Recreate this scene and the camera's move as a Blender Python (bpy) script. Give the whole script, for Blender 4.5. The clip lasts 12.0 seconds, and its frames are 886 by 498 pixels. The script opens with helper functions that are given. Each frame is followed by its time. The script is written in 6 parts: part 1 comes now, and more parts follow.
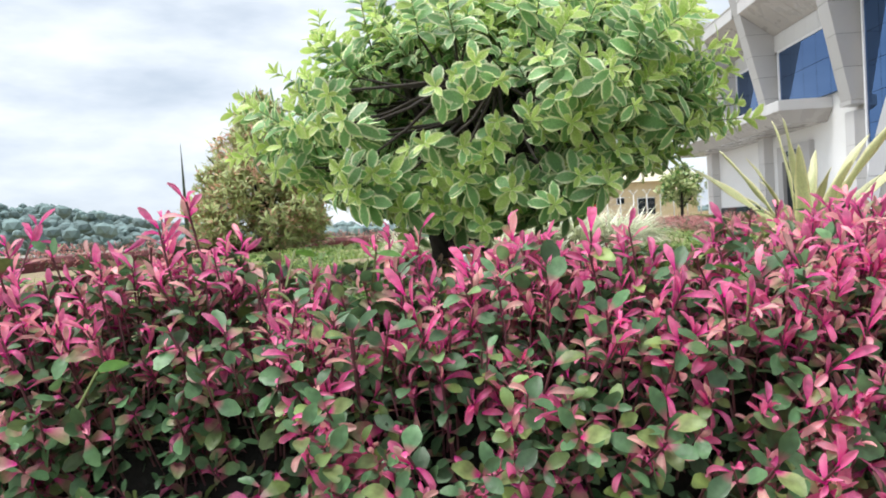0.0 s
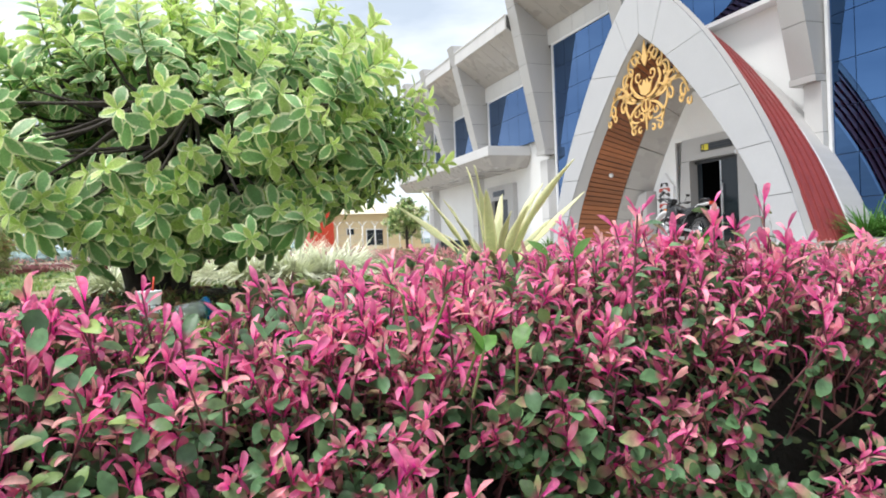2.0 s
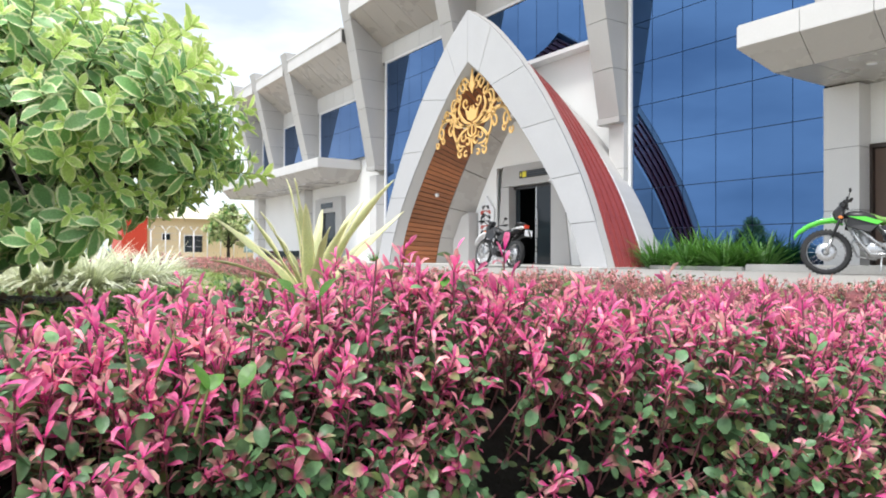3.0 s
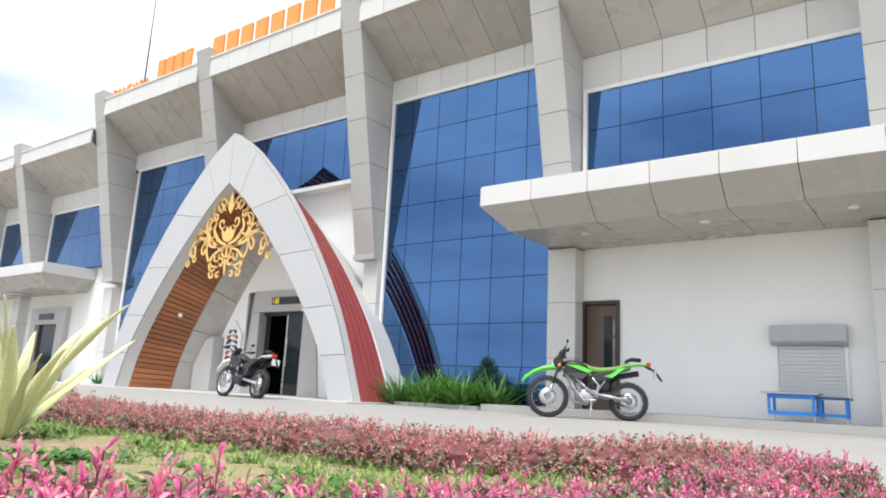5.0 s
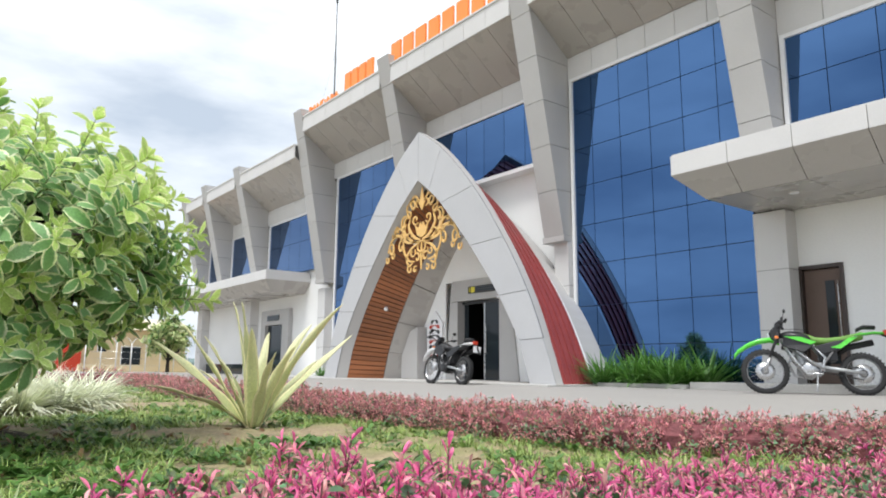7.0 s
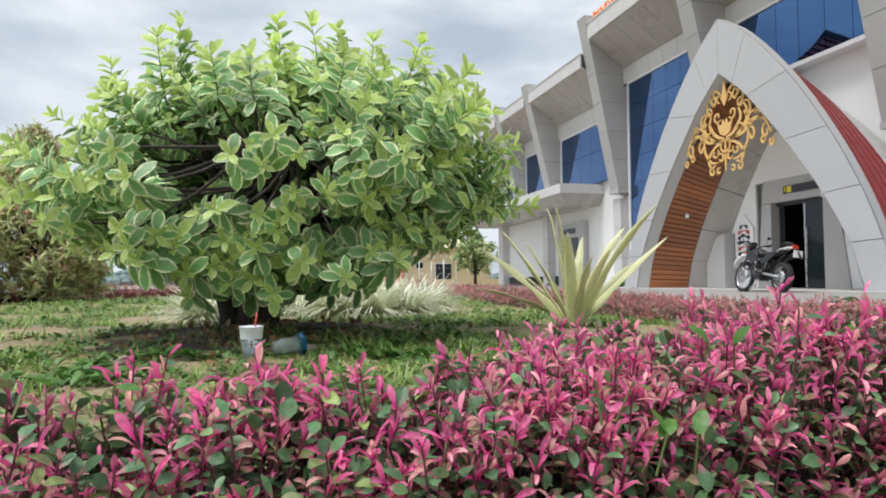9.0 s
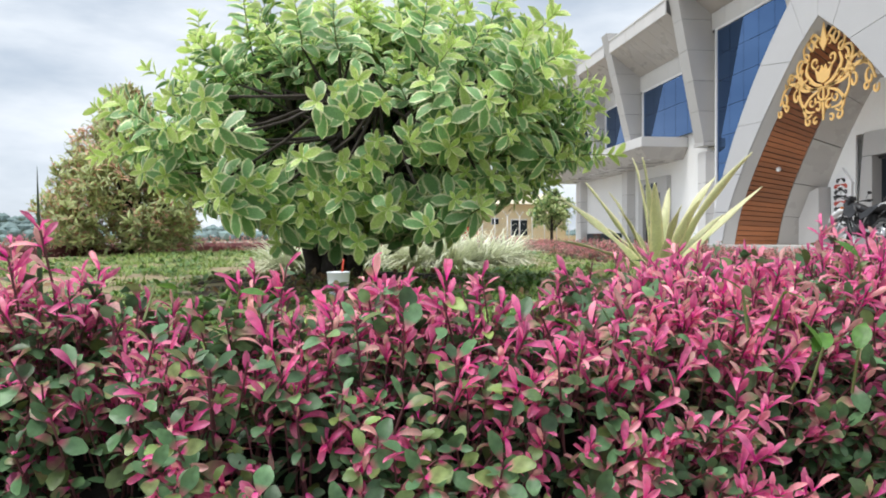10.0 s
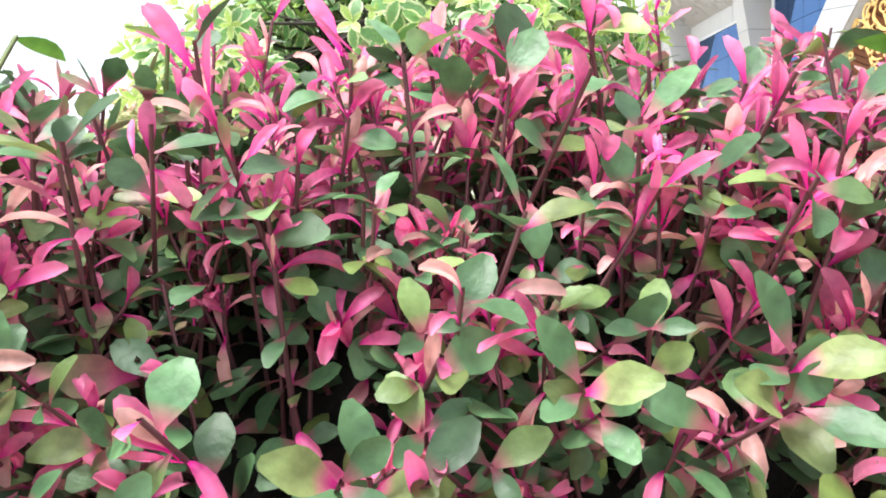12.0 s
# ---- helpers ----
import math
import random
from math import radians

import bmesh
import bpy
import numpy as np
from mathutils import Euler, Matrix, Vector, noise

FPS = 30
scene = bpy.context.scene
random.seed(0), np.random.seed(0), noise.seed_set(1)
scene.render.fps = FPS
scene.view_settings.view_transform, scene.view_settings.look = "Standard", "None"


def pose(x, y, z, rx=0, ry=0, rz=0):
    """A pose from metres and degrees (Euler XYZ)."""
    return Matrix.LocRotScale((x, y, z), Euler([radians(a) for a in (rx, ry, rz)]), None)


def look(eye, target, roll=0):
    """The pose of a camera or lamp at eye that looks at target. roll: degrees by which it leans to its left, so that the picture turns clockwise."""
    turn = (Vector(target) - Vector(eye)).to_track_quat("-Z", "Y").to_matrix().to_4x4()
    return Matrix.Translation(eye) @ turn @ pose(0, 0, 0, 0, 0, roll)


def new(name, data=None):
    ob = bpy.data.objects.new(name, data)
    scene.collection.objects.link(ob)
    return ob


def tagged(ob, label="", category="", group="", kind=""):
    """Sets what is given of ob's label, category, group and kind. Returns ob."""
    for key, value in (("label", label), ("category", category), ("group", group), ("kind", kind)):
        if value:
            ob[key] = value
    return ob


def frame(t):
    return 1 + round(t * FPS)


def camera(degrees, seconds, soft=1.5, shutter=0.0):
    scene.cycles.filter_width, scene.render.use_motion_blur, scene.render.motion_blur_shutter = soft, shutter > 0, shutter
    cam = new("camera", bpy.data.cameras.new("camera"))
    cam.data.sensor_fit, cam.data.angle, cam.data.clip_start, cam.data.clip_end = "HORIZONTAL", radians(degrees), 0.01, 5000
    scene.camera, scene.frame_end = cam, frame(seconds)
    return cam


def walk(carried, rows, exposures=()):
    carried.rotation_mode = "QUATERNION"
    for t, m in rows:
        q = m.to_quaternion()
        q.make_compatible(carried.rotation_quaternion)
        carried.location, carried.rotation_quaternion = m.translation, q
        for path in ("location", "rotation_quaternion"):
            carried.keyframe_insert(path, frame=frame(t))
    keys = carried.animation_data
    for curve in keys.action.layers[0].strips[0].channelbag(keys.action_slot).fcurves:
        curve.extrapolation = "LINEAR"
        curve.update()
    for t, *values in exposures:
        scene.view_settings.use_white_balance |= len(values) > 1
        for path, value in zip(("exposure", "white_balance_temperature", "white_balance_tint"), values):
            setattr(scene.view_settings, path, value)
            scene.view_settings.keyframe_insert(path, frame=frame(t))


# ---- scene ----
cam = camera(64.84, 12.0, soft=1.9)
ROWS = [
    (0.0, -0.056, 0.019, 0.252, 88.38, 3.36, 92.14),
    (0.5, -0.058, 0.052, 0.251, 88.28, 3.24, 88.24),
    (1.0, -0.051, 0.091, 0.258, 88.88, 2.76, 82.95),
    (1.5, -0.042, 0.126, 0.263, 89.24, 2.50, 76.83),
    (2.0, -0.034, 0.159, 0.270, 89.69, 2.27, 70.42),
    (2.5, -0.018, 0.190, 0.283, 89.85, 1.23, 63.61),
    (3.0, 0.021, 0.202, 0.290, 90.54, -0.22, 56.33),
    (3.5, 0.009, 0.216, 0.286, 91.45, -2.18, 48.22),
    (5.5, 0.046, 0.213, 0.394, 103.65, -2.75, 35.50),
    (6.0, 0.050, 0.211, 0.399, 103.44, -1.48, 42.78),
    (6.5, 0.067, 0.199, 0.390, 101.57, -0.64, 47.73),
    (8.5, -0.001, 0.091, 0.328, 94.04, 0.40, 69.82),
    (9.0, 0.001, 0.058, 0.310, 92.65, 0.50, 75.90),
    (9.5, -0.008, 0.037, 0.294, 91.05, 0.26, 79.53),
    (10.0, -0.031, 0.028, 0.274, 89.14, 0.27, 82.06),
    (10.5, -0.069, 0.027, 0.254, 88.47, 0.43, 84.97),
    (11.0, -0.132, 0.019, 0.222, 87.05, 0.50, 84.45),
    (11.5, -0.210, 0.027, 0.195, 86.15, 1.09, 85.42),
    (12.0, -0.279, 0.029, 0.179, 86.11, 0.82, 85.48),
]
walk(cam, [(t, pose(x, y, z, rx, ry, rz)) for t, x, y, z, rx, ry, rz in ROWS],
     exposures=[(0.0, 0.39), (1.5, 0.46), (2.5, 0.62), (3.5, 0.7), (5.5, 0.65), (6.5, 0.5), (8.5, 0.05), (9.5, 0.15), (10.5, 0.42), (11.2, 0.8), (12.0, 1.2)])

# ---- world, sun, exposure ----
world = bpy.data.worlds.new("world")
scene.world = world
world.use_nodes = True
wn, wl = world.node_tree.nodes, world.node_tree.links
wn.clear()
w_out = wn.new("ShaderNodeOutputWorld")
sky = wn.new("ShaderNodeTexSky")
sky.sky_type = "NISHITA"
sky.sun_disc = False
sky.sun_elevation, sky.sun_rotation = radians(69), radians(160)
bg_sky = wn.new("ShaderNodeBackground")
bg_sky.inputs["Strength"].default_value = 0.12
wl.new(sky.outputs[0], bg_sky.inputs["Color"])
bg_cloud = wn.new("ShaderNodeBackground")
bg_cloud.inputs["Strength"].default_value = 1.02
tc = wn.new("ShaderNodeTexCoord")
mp = wn.new("ShaderNodeMapping")
mp.inputs["Scale"].default_value = (2.2, 2.2, 7.0)
wl.new(tc.outputs["Generated"], mp.inputs["Vector"])
cn = wn.new("ShaderNodeTexNoise")
cn.inputs["Scale"].default_value = 1.3
cn.inputs["Detail"].default_value = 6.0
cn.inputs["Roughness"].default_value = 0.52
wl.new(mp.outputs[0], cn.inputs["Vector"])
cr = wn.new("ShaderNodeValToRGB")
cr.color_ramp.elements[0].position, cr.color_ramp.elements[0].color = 0.31, (0.50, 0.57, 0.66, 1)
cr.color_ramp.elements[1].position, cr.color_ramp.elements[1].color = 0.64, (0.89, 0.94, 1.0, 1)
wl.new(cn.outputs["Fac"], cr.inputs[0])
wl.new(cr.outputs[0], bg_cloud.inputs["Color"])
cov = wn.new("ShaderNodeValToRGB")
cov.color_ramp.elements[0].position, cov.color_ramp.elements[0].color = 0.3, (0.86, 0.86, 0.86, 1)
cov.color_ramp.elements[1].position, cov.color_ramp.elements[1].color = 0.5, (1, 1, 1, 1)
wl.new(cn.outputs["Fac"], cov.inputs[0])
mix = wn.new("ShaderNodeMixShader")
wl.new(cov.outputs[0], mix.inputs[0])
wl.new(bg_sky.outputs[0], mix.inputs[1])
wl.new(bg_cloud.outputs[0], mix.inputs[2])
wl.new(mix.outputs[0], w_out.inputs[0])

sun = new("sun", bpy.data.lights.new("sun", "SUN"))
sun.data.energy, sun.data.angle, sun.data.color = 3.0, radians(22), (1.0, 0.985, 0.965)
sun.matrix_world = look((3.5, -9.5, 26), (0, 0, 0))


# ---- materials ----
def mat(name, col, rough=0.6, metal=0.0, var=0.12, scale=8.0, bump=0.0, bscale=60.0, island=0.0, obj=0.0, trans=0.0, spec=0.5, stains=0.0, coat=0.0):
    """A surface with grain and blotches at two scales."""
    m = bpy.data.materials.new(name)
    m.use_nodes = True
    n, l = m.node_tree.nodes, m.node_tree.links
    b = n["Principled BSDF"]
    b.inputs["Roughness"].default_value = rough
    b.inputs["Metallic"].default_value = metal
    b.inputs["Specular IOR Level"].default_value = spec
    b.inputs["Coat Weight"].default_value = coat
    tex = n.new("ShaderNodeTexCoord")
    big = n.new("ShaderNodeTexNoise")
    big.inputs["Scale"].default_value = scale
    big.inputs["Detail"].default_value = 5
    l.new(tex.outputs["Object"], big.inputs["Vector"])
    fine = n.new("ShaderNodeTexNoise")
    fine.inputs["Scale"].default_value = bscale
    fine.inputs["Detail"].default_value = 4
    l.new(tex.outputs["Object"], fine.inputs["Vector"])
    add = n.new("ShaderNodeMath")
    add.operation = "ADD"
    l.new(big.outputs["Fac"], add.inputs[0])
    l.new(fine.outputs["Fac"], add.inputs[1])
    ramp = n.new("ShaderNodeMapRange")
    ramp.inputs["From Min"].default_value, ramp.inputs["From Max"].default_value = 0.6, 1.4
    ramp.inputs["To Min"].default_value, ramp.inputs["To Max"].default_value = 1 - var, 1 + var
    l.new(add.outputs[0], ramp.inputs["Value"])
    last = ramp.outputs[0]
    if island or obj:
        if island:
            g = n.new("ShaderNodeNewGeometry")
            src = g.outputs["Random Per Island"]
        else:
            g = n.new("ShaderNodeObjectInfo")
            src = g.outputs["Random"]
        r2 = n.new("ShaderNodeMapRange")
        amount = island or obj
        r2.inputs["To Min"].default_value, r2.inputs["To Max"].default_value = 1 - amount, 1 + amount
        l.new(src, r2.inputs["Value"])
        mul = n.new("ShaderNodeMath")
        mul.operation = "MULTIPLY"
        l.new(last, mul.inputs[0])
        l.new(r2.outputs[0], mul.inputs[1])
        last = mul.outputs[0]
    vm = n.new("ShaderNodeVectorMath")
    vm.operation = "SCALE"
    vm.inputs[0].default_value = col
    l.new(last, vm.inputs["Scale"])
    l.new(vm.outputs[0], b.inputs["Base Color"])
    rr = n.new("ShaderNodeMapRange")
    rr.inputs["From Min"].default_value, rr.inputs["From Max"].default_value = 0.3, 0.7
    rr.inputs["To Min"].default_value, rr.inputs["To Max"].default_value = max(rough - 0.08, 0.0), min(rough + 0.08, 1)
    l.new(big.outputs["Fac"], rr.inputs["Value"])
    if rough > 0.1:
        l.new(rr.outputs[0], b.inputs["Roughness"])
    if bump:
        bp = n.new("ShaderNodeBump")
        bp.inputs["Strength"].default_value = bump
        bp.inputs["Distance"].default_value = 0.01
        l.new(fine.outputs["Fac"], bp.inputs["Height"])
        l.new(bp.outputs[0], b.inputs["Normal"])
    if trans:
        out = n["Material Output"]
        t = n.new("ShaderNodeBsdfTranslucent")
        l.new(vm.outputs[0], t.inputs["Color"])
        mx = n.new("ShaderNodeMixShader")
        mx.inputs[0].default_value = trans
        l.new(b.outputs[0], mx.inputs[1])
        l.new(t.outputs[0], mx.inputs[2])
        l.new(mx.outputs[0], out.inputs["Surface"])
    return m


def leaf_mat(name, base, tip, edge=None, spread=0.25, rough=0.45, trans=0.3, second=None, share=0.5, stalk=None):
    """Leaf colour from base to tip, with a margin colour, varied leaf by leaf. along/side are stored on the mesh."""
    m = bpy.data.materials.new(name)
    m.use_nodes = True
    n, l = m.node_tree.nodes, m.node_tree.links
    b = n["Principled BSDF"]
    b.inputs["Roughness"].default_value = rough
    at = n.new("ShaderNodeAttribute")
    at.attribute_name = "leaf"
    sep = n.new("ShaderNodeSeparateXYZ")
    l.new(at.outputs["Vector"], sep.inputs[0])
    g = n.new("ShaderNodeNewGeometry")
    mixc = n.new("ShaderNodeMix")
    mixc.data_type = "RGBA"
    mixc.inputs["A"].default_value, mixc.inputs["B"].default_value = (*base, 1), (*tip, 1)
    l.new(sep.outputs["X"], mixc.inputs["Factor"])
    last = mixc.outputs["Result"]
    if second:
        pick = n.new("ShaderNodeMapRange")
        pick.inputs["From Min"].default_value, pick.inputs["From Max"].default_value = share - 0.15, share + 0.15
        l.new(g.outputs["Random Per Island"], pick.inputs["Value"])
        m2 = n.new("ShaderNodeMix")
        m2.data_type = "RGBA"
        l.new(pick.outputs[0], m2.inputs["Factor"])
        l.new(last, m2.inputs["A"])
        m2.inputs["B"].default_value = (*second, 1)
        last = m2.outputs["Result"]
    if stalk:
        sr = n.new("ShaderNodeMapRange")
        sr.inputs["From Min"].default_value, sr.inputs["From Max"].default_value = 0.12, 0.42
        l.new(sep.outputs["X"], sr.inputs["Value"])
        m4 = n.new("ShaderNodeMix")
        m4.data_type = "RGBA"
        l.new(sr.outputs[0], m4.inputs["Factor"])
        m4.inputs["A"].default_value = (*stalk, 1)
        l.new(last, m4.inputs["B"])
        last = m4.outputs["Result"]
    if edge:
        nz = n.new("ShaderNodeTexNoise")
        nz.inputs["Scale"].default_value = 60
        tex = n.new("ShaderNodeTexCoord")
        l.new(tex.outputs["Object"], nz.inputs["Vector"])
        sm = n.new("ShaderNodeMath")
        sm.operation = "MULTIPLY_ADD"
        sm.inputs[1].default_value = 0.5
        l.new(nz.outputs["Fac"], sm.inputs[0])
        l.new(sep.outputs["Y"], sm.inputs[2])
        er = n.new("ShaderNodeMapRange")
        er.inputs["From Min"].default_value, er.inputs["From Max"].default_value = 0.85, 1.05
        l.new(sm.outputs[0], er.inputs["Value"])
        m3 = n.new("ShaderNodeMix")
        m3.data_type = "RGBA"
        l.new(er.outputs[0], m3.inputs["Factor"])
        l.new(last, m3.inputs["A"])
        m3.inputs["B"].default_value = (*edge, 1)
        last = m3.outputs["Result"]
    hv = n.new("ShaderNodeHueSaturation")
    vr = n.new("ShaderNodeMapRange")
    vr.inputs["To Min"].default_value, vr.inputs["To Max"].default_value = 1 - spread, 1 + spread
    oi = n.new("ShaderNodeObjectInfo")
    ad = n.new("ShaderNodeMath")
    ad.operation = "ADD"
    l.new(g.outputs["Random Per Island"], ad.inputs[0])
    l.new(oi.outputs["Random"], ad.inputs[1])
    fr = n.new("ShaderNodeMath")
    fr.operation = "FRACT"
    l.new(ad.outputs[0], fr.inputs[0])
    l.new(fr.outputs[0], vr.inputs["Value"])
    mo = n.new("ShaderNodeTexNoise")
    mo.inputs["Scale"].default_value, mo.inputs["Detail"].default_value = 190, 4
    mt = n.new("ShaderNodeTexCoord")
    l.new(mt.outputs["Object"], mo.inputs["Vector"])
    mr = n.new("ShaderNodeMapRange")
    mr.inputs["From Min"].default_value, mr.inputs["From Max"].default_value = 0.3, 0.7
    mr.inputs["To Min"].default_value, mr.inputs["To Max"].default_value = 0.74, 1.22
    l.new(mo.outputs["Fac"], mr.inputs["Value"])
    mm = n.new("ShaderNodeMath")
    mm.operation = "MULTIPLY"
    l.new(vr.outputs[0], mm.inputs[0])
    l.new(mr.outputs[0], mm.inputs[1])
    l.new(mm.outputs[0], hv.inputs["Value"])
    bp = n.new("ShaderNodeBump")
    bp.inputs["Strength"].default_value, bp.inputs["Distance"].default_value = 0.35, 0.002
    l.new(mo.outputs["Fac"], bp.inputs["Height"])
    l.new(bp.outputs[0], b.inputs["Normal"])
    l.new(last, hv.inputs["Color"])
    l.new(hv.outputs[0], b.inputs["Base Color"])
    t = n.new("ShaderNodeBsdfTranslucent")
    l.new(hv.outputs[0], t.inputs["Color"])
    mx = n.new("ShaderNodeMixShader")
    mx.inputs[0].default_value = trans
    l.new(b.outputs[0], mx.inputs[1])
    l.new(t.outputs[0], mx.inputs[2])
    l.new(mx.outputs[0], n["Material Output"].inputs["Surface"])
    return m


M_PANEL = mat("panel_grey", (0.46, 0.45, 0.44), 0.42, 0.0, 0.05, 1.5, 0.02, 40, obj=0.03)
# also on the arch's inner lining, where its darker tone paints in shade
M_SOFFIT_LINSHADE = mat("soffit_panel", (0.40, 0.375, 0.35), 0.3, 0.0, 0.05, 1.5, 0.02, 40, obj=0.03)
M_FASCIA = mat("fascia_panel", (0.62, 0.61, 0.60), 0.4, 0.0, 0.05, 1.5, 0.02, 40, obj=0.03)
M_JOINT = mat("dark_joint", (0.06, 0.06, 0.06), 0.8)
M_WALL = mat("white_wall", (0.87, 0.87, 0.86), 0.7, 0, 0.04, 0.8, 0.05, 30)
M_WHITE = mat("white_frame", (0.82, 0.82, 0.83), 0.4, 0, 0.03)
M_GLASS = mat("blue_glass", (0.072, 0.15, 0.31), 0.02, 1.0, 0.05, 0.6, obj=0.06)
M_MULL = mat("mullion", (0.03, 0.06, 0.13), 0.4)
M_RED = mat("red_metal_roof", (0.28, 0.058, 0.058), 0.4, 0.0, 0.15, 3, 0.03, 30)
M_WOOD = mat("timber_plank", (0.29, 0.1, 0.036), 0.4, 0, 0.25, 2, 0.1, 40, obj=0.22)
M_GOLD = mat("gold_paint", (0.80, 0.50, 0.17), 0.4, 0.0, 0.08, 5)
M_ORANGE = mat("orange_sign", (0.95, 0.29, 0.06), 0.4, 0, 0.05)
M_PAVE = mat("concrete_paving", (0.30, 0.285, 0.265), 0.75, 0, 0.12, 0.7, 0.2, 25)
M_KERB = mat("kerb_concrete", (0.44, 0.43, 0.41), 0.75, 0, 0.12, 1.5, 0.2, 30)
M_UNLIT = mat("unlit_interior", (0.02, 0.022, 0.025), 0.35)
M_BLACK = mat("black_plastic", (0.018, 0.018, 0.02), 0.4, 0, 0.1, 20)
M_RUBBER = mat("tyre_rubber", (0.025, 0.025, 0.026), 0.85, 0, 0.2, 30, 0.4, 80)
M_STEEL = mat("steel", (0.55, 0.55, 0.56), 0.3, 0.9, 0.1, 20)
M_GREENP = mat("green_bodywork", (0.10, 0.62, 0.05), 0.3, 0, 0.06, 8, coat=0.5)
M_DOOR = mat("brown_door", (0.13, 0.085, 0.065), 0.5, 0, 0.15, 4, 0.1, 50)
M_BLUE = mat("blue_paint", (0.02, 0.22, 0.70), 0.4, 0, 0.1, 8)
M_SHUT = mat("shutter_grey", (0.60, 0.61, 0.62), 0.45, 0.1, 0.06, 4)
M_YELLOWB = mat("cream_render", (0.72, 0.58, 0.36), 0.8, 0, 0.08, 0.8)
M_BARK = mat("bark", (0.042, 0.033, 0.027), 0.9, 0, 0.35, 12, 0.9, 50)
M_STEM = mat("stem_red", (0.15, 0.06, 0.07), 0.6, 0, 0.2, 30)
L_PINK = leaf_mat("pink_leaf", (0.79, 0.03, 0.33), (0.92, 0.28, 0.47), spread=0.32, second=(0.93, 0.53, 0.49), share=0.72, trans=0.45, stalk=(0.74, 0.02, 0.32))
L_GREEN = leaf_mat("green_leaf", (0.05, 0.13, 0.055), (0.115, 0.225, 0.10), spread=0.55, second=(0.25, 0.33, 0.08), share=0.92, rough=0.46, trans=0.2, stalk=(0.40, 0.10, 0.15))
L_MIXED = leaf_mat("half_pink_leaf", (0.80, 0.16, 0.32), (0.22, 0.34, 0.13), spread=0.3, second=(0.22, 0.30, 0.10), share=0.8, trans=0.35, stalk=(0.74, 0.04, 0.30))
L_TREE = leaf_mat("variegated_leaf", (0.19, 0.38, 0.145), (0.26, 0.47, 0.18), edge=(0.84, 0.88, 0.56), spread=0.36, trans=0.3)
L_NEW = leaf_mat("young_leaf", (0.50, 0.68, 0.18), (0.60, 0.76, 0.24), edge=(0.78, 0.84, 0.42), spread=0.2, trans=0.42)


def soil_mat():
    m = mat("lawn_soil", (0.29, 0.225, 0.14), 0.95, 0, 0.6, 6, 1.0, 55)
    n, l = m.node_tree.nodes, m.node_tree.links
    b = n["Principled BSDF"]
    src = b.inputs["Base Color"].links[0].from_socket
    nz = n.new("ShaderNodeTexNoise")
    nz.inputs["Scale"].default_value, nz.inputs["Detail"].default_value = 1.6, 8
    tex = n.new("ShaderNodeTexCoord")
    l.new(tex.outputs["Object"], nz.inputs["Vector"])
    r = n.new("ShaderNodeMapRange")
    r.inputs["From Min"].default_value, r.inputs["From Max"].default_value = 0.46, 0.68
    l.new(nz.outputs["Fac"], r.inputs["Value"])
    mx = n.new("ShaderNodeMix")
    mx.data_type = "RGBA"
    l.new(r.outputs[0], mx.inputs["Factor"])
    l.new(src, mx.inputs["A"])
    mx.inputs["B"].default_value = (0.24, 0.25, 0.09, 1)
    l.new(mx.outputs["Result"], b.inputs["Base Color"])
    return m


M_SOIL = soil_mat()
M_ARCH = mat("arch_panel", (0.49, 0.49, 0.50), 0.38, 0.0, 0.05, 1.5, 0.02, 40, obj=0.03)
M_DARKBROWN = mat("dark_door_frame", (0.05, 0.035, 0.03), 0.45, 0, 0.1)
M_TINT = mat("tinted_glass", (0.02, 0.026, 0.032), 0.04, 0.0, 0.05, spec=0.3)
M_SHUTBOX = mat("shutter_box", (0.42, 0.43, 0.44), 0.4, 0.2, 0.06, 4)
M_YELLOW = mat("sign_yellow", (0.75, 0.65, 0.03), 0.4)
M_REDP = mat("red_paint", (0.55, 0.05, 0.02), 0.4, 0, 0.1)
M_HEDGESHADE = mat("hedge_shade", (0.010, 0.009, 0.007), 1.0, 0, 0.5, 30, 0.8, 90)
M_FARCORE = mat("reddish_twigs", (0.17, 0.055, 0.06), 0.95, 0, 0.5, 20, 0.8, 60)
M_GSTEM = mat("green_stem", (0.16, 0.2, 0.07), 0.6, 0, 0.2, 30)
M_SOIL_SHADE = mat("dark_soil_shade", (0.055, 0.038, 0.027), 0.95, 0, 0.6, 9, 1.0, 60)
M_STONE = mat("stone", (0.30, 0.25, 0.19), 0.9, 0, 0.3, 6, 0.5, 30, obj=0.25)
M_ALU = mat("grey_alloy", (0.42, 0.43, 0.44), 0.45, 0.5, 0.15, 20)
M_SEATG = mat("green_seat", (0.15, 0.30, 0.06), 0.7, 0, 0.15, 12)
M_BLUEDARK = mat("dark_blue_top", (0.03, 0.06, 0.16), 0.35, 0, 0.1)
M_CUPWHITE = mat("frosted_white", (0.75, 0.78, 0.82), 0.4, 0, 0.04, 20)
M_MILKY = mat("pale_drink", (0.42, 0.46, 0.48), 0.3, 0, 0.05, 20)
M_CLEARLAMP = mat("lamp_glass", (0.6, 0.62, 0.63), 0.1, 0.2, 0.05)
M_ROOFC = mat("cream_roof", (0.62, 0.55, 0.42), 0.7, 0, 0.1, 1)
M_WOODS_HAZE = mat("far_woods", (0.16, 0.225, 0.22), 0.95, 0, 0.3, 0.12, 0, 1.0, island=0.3)


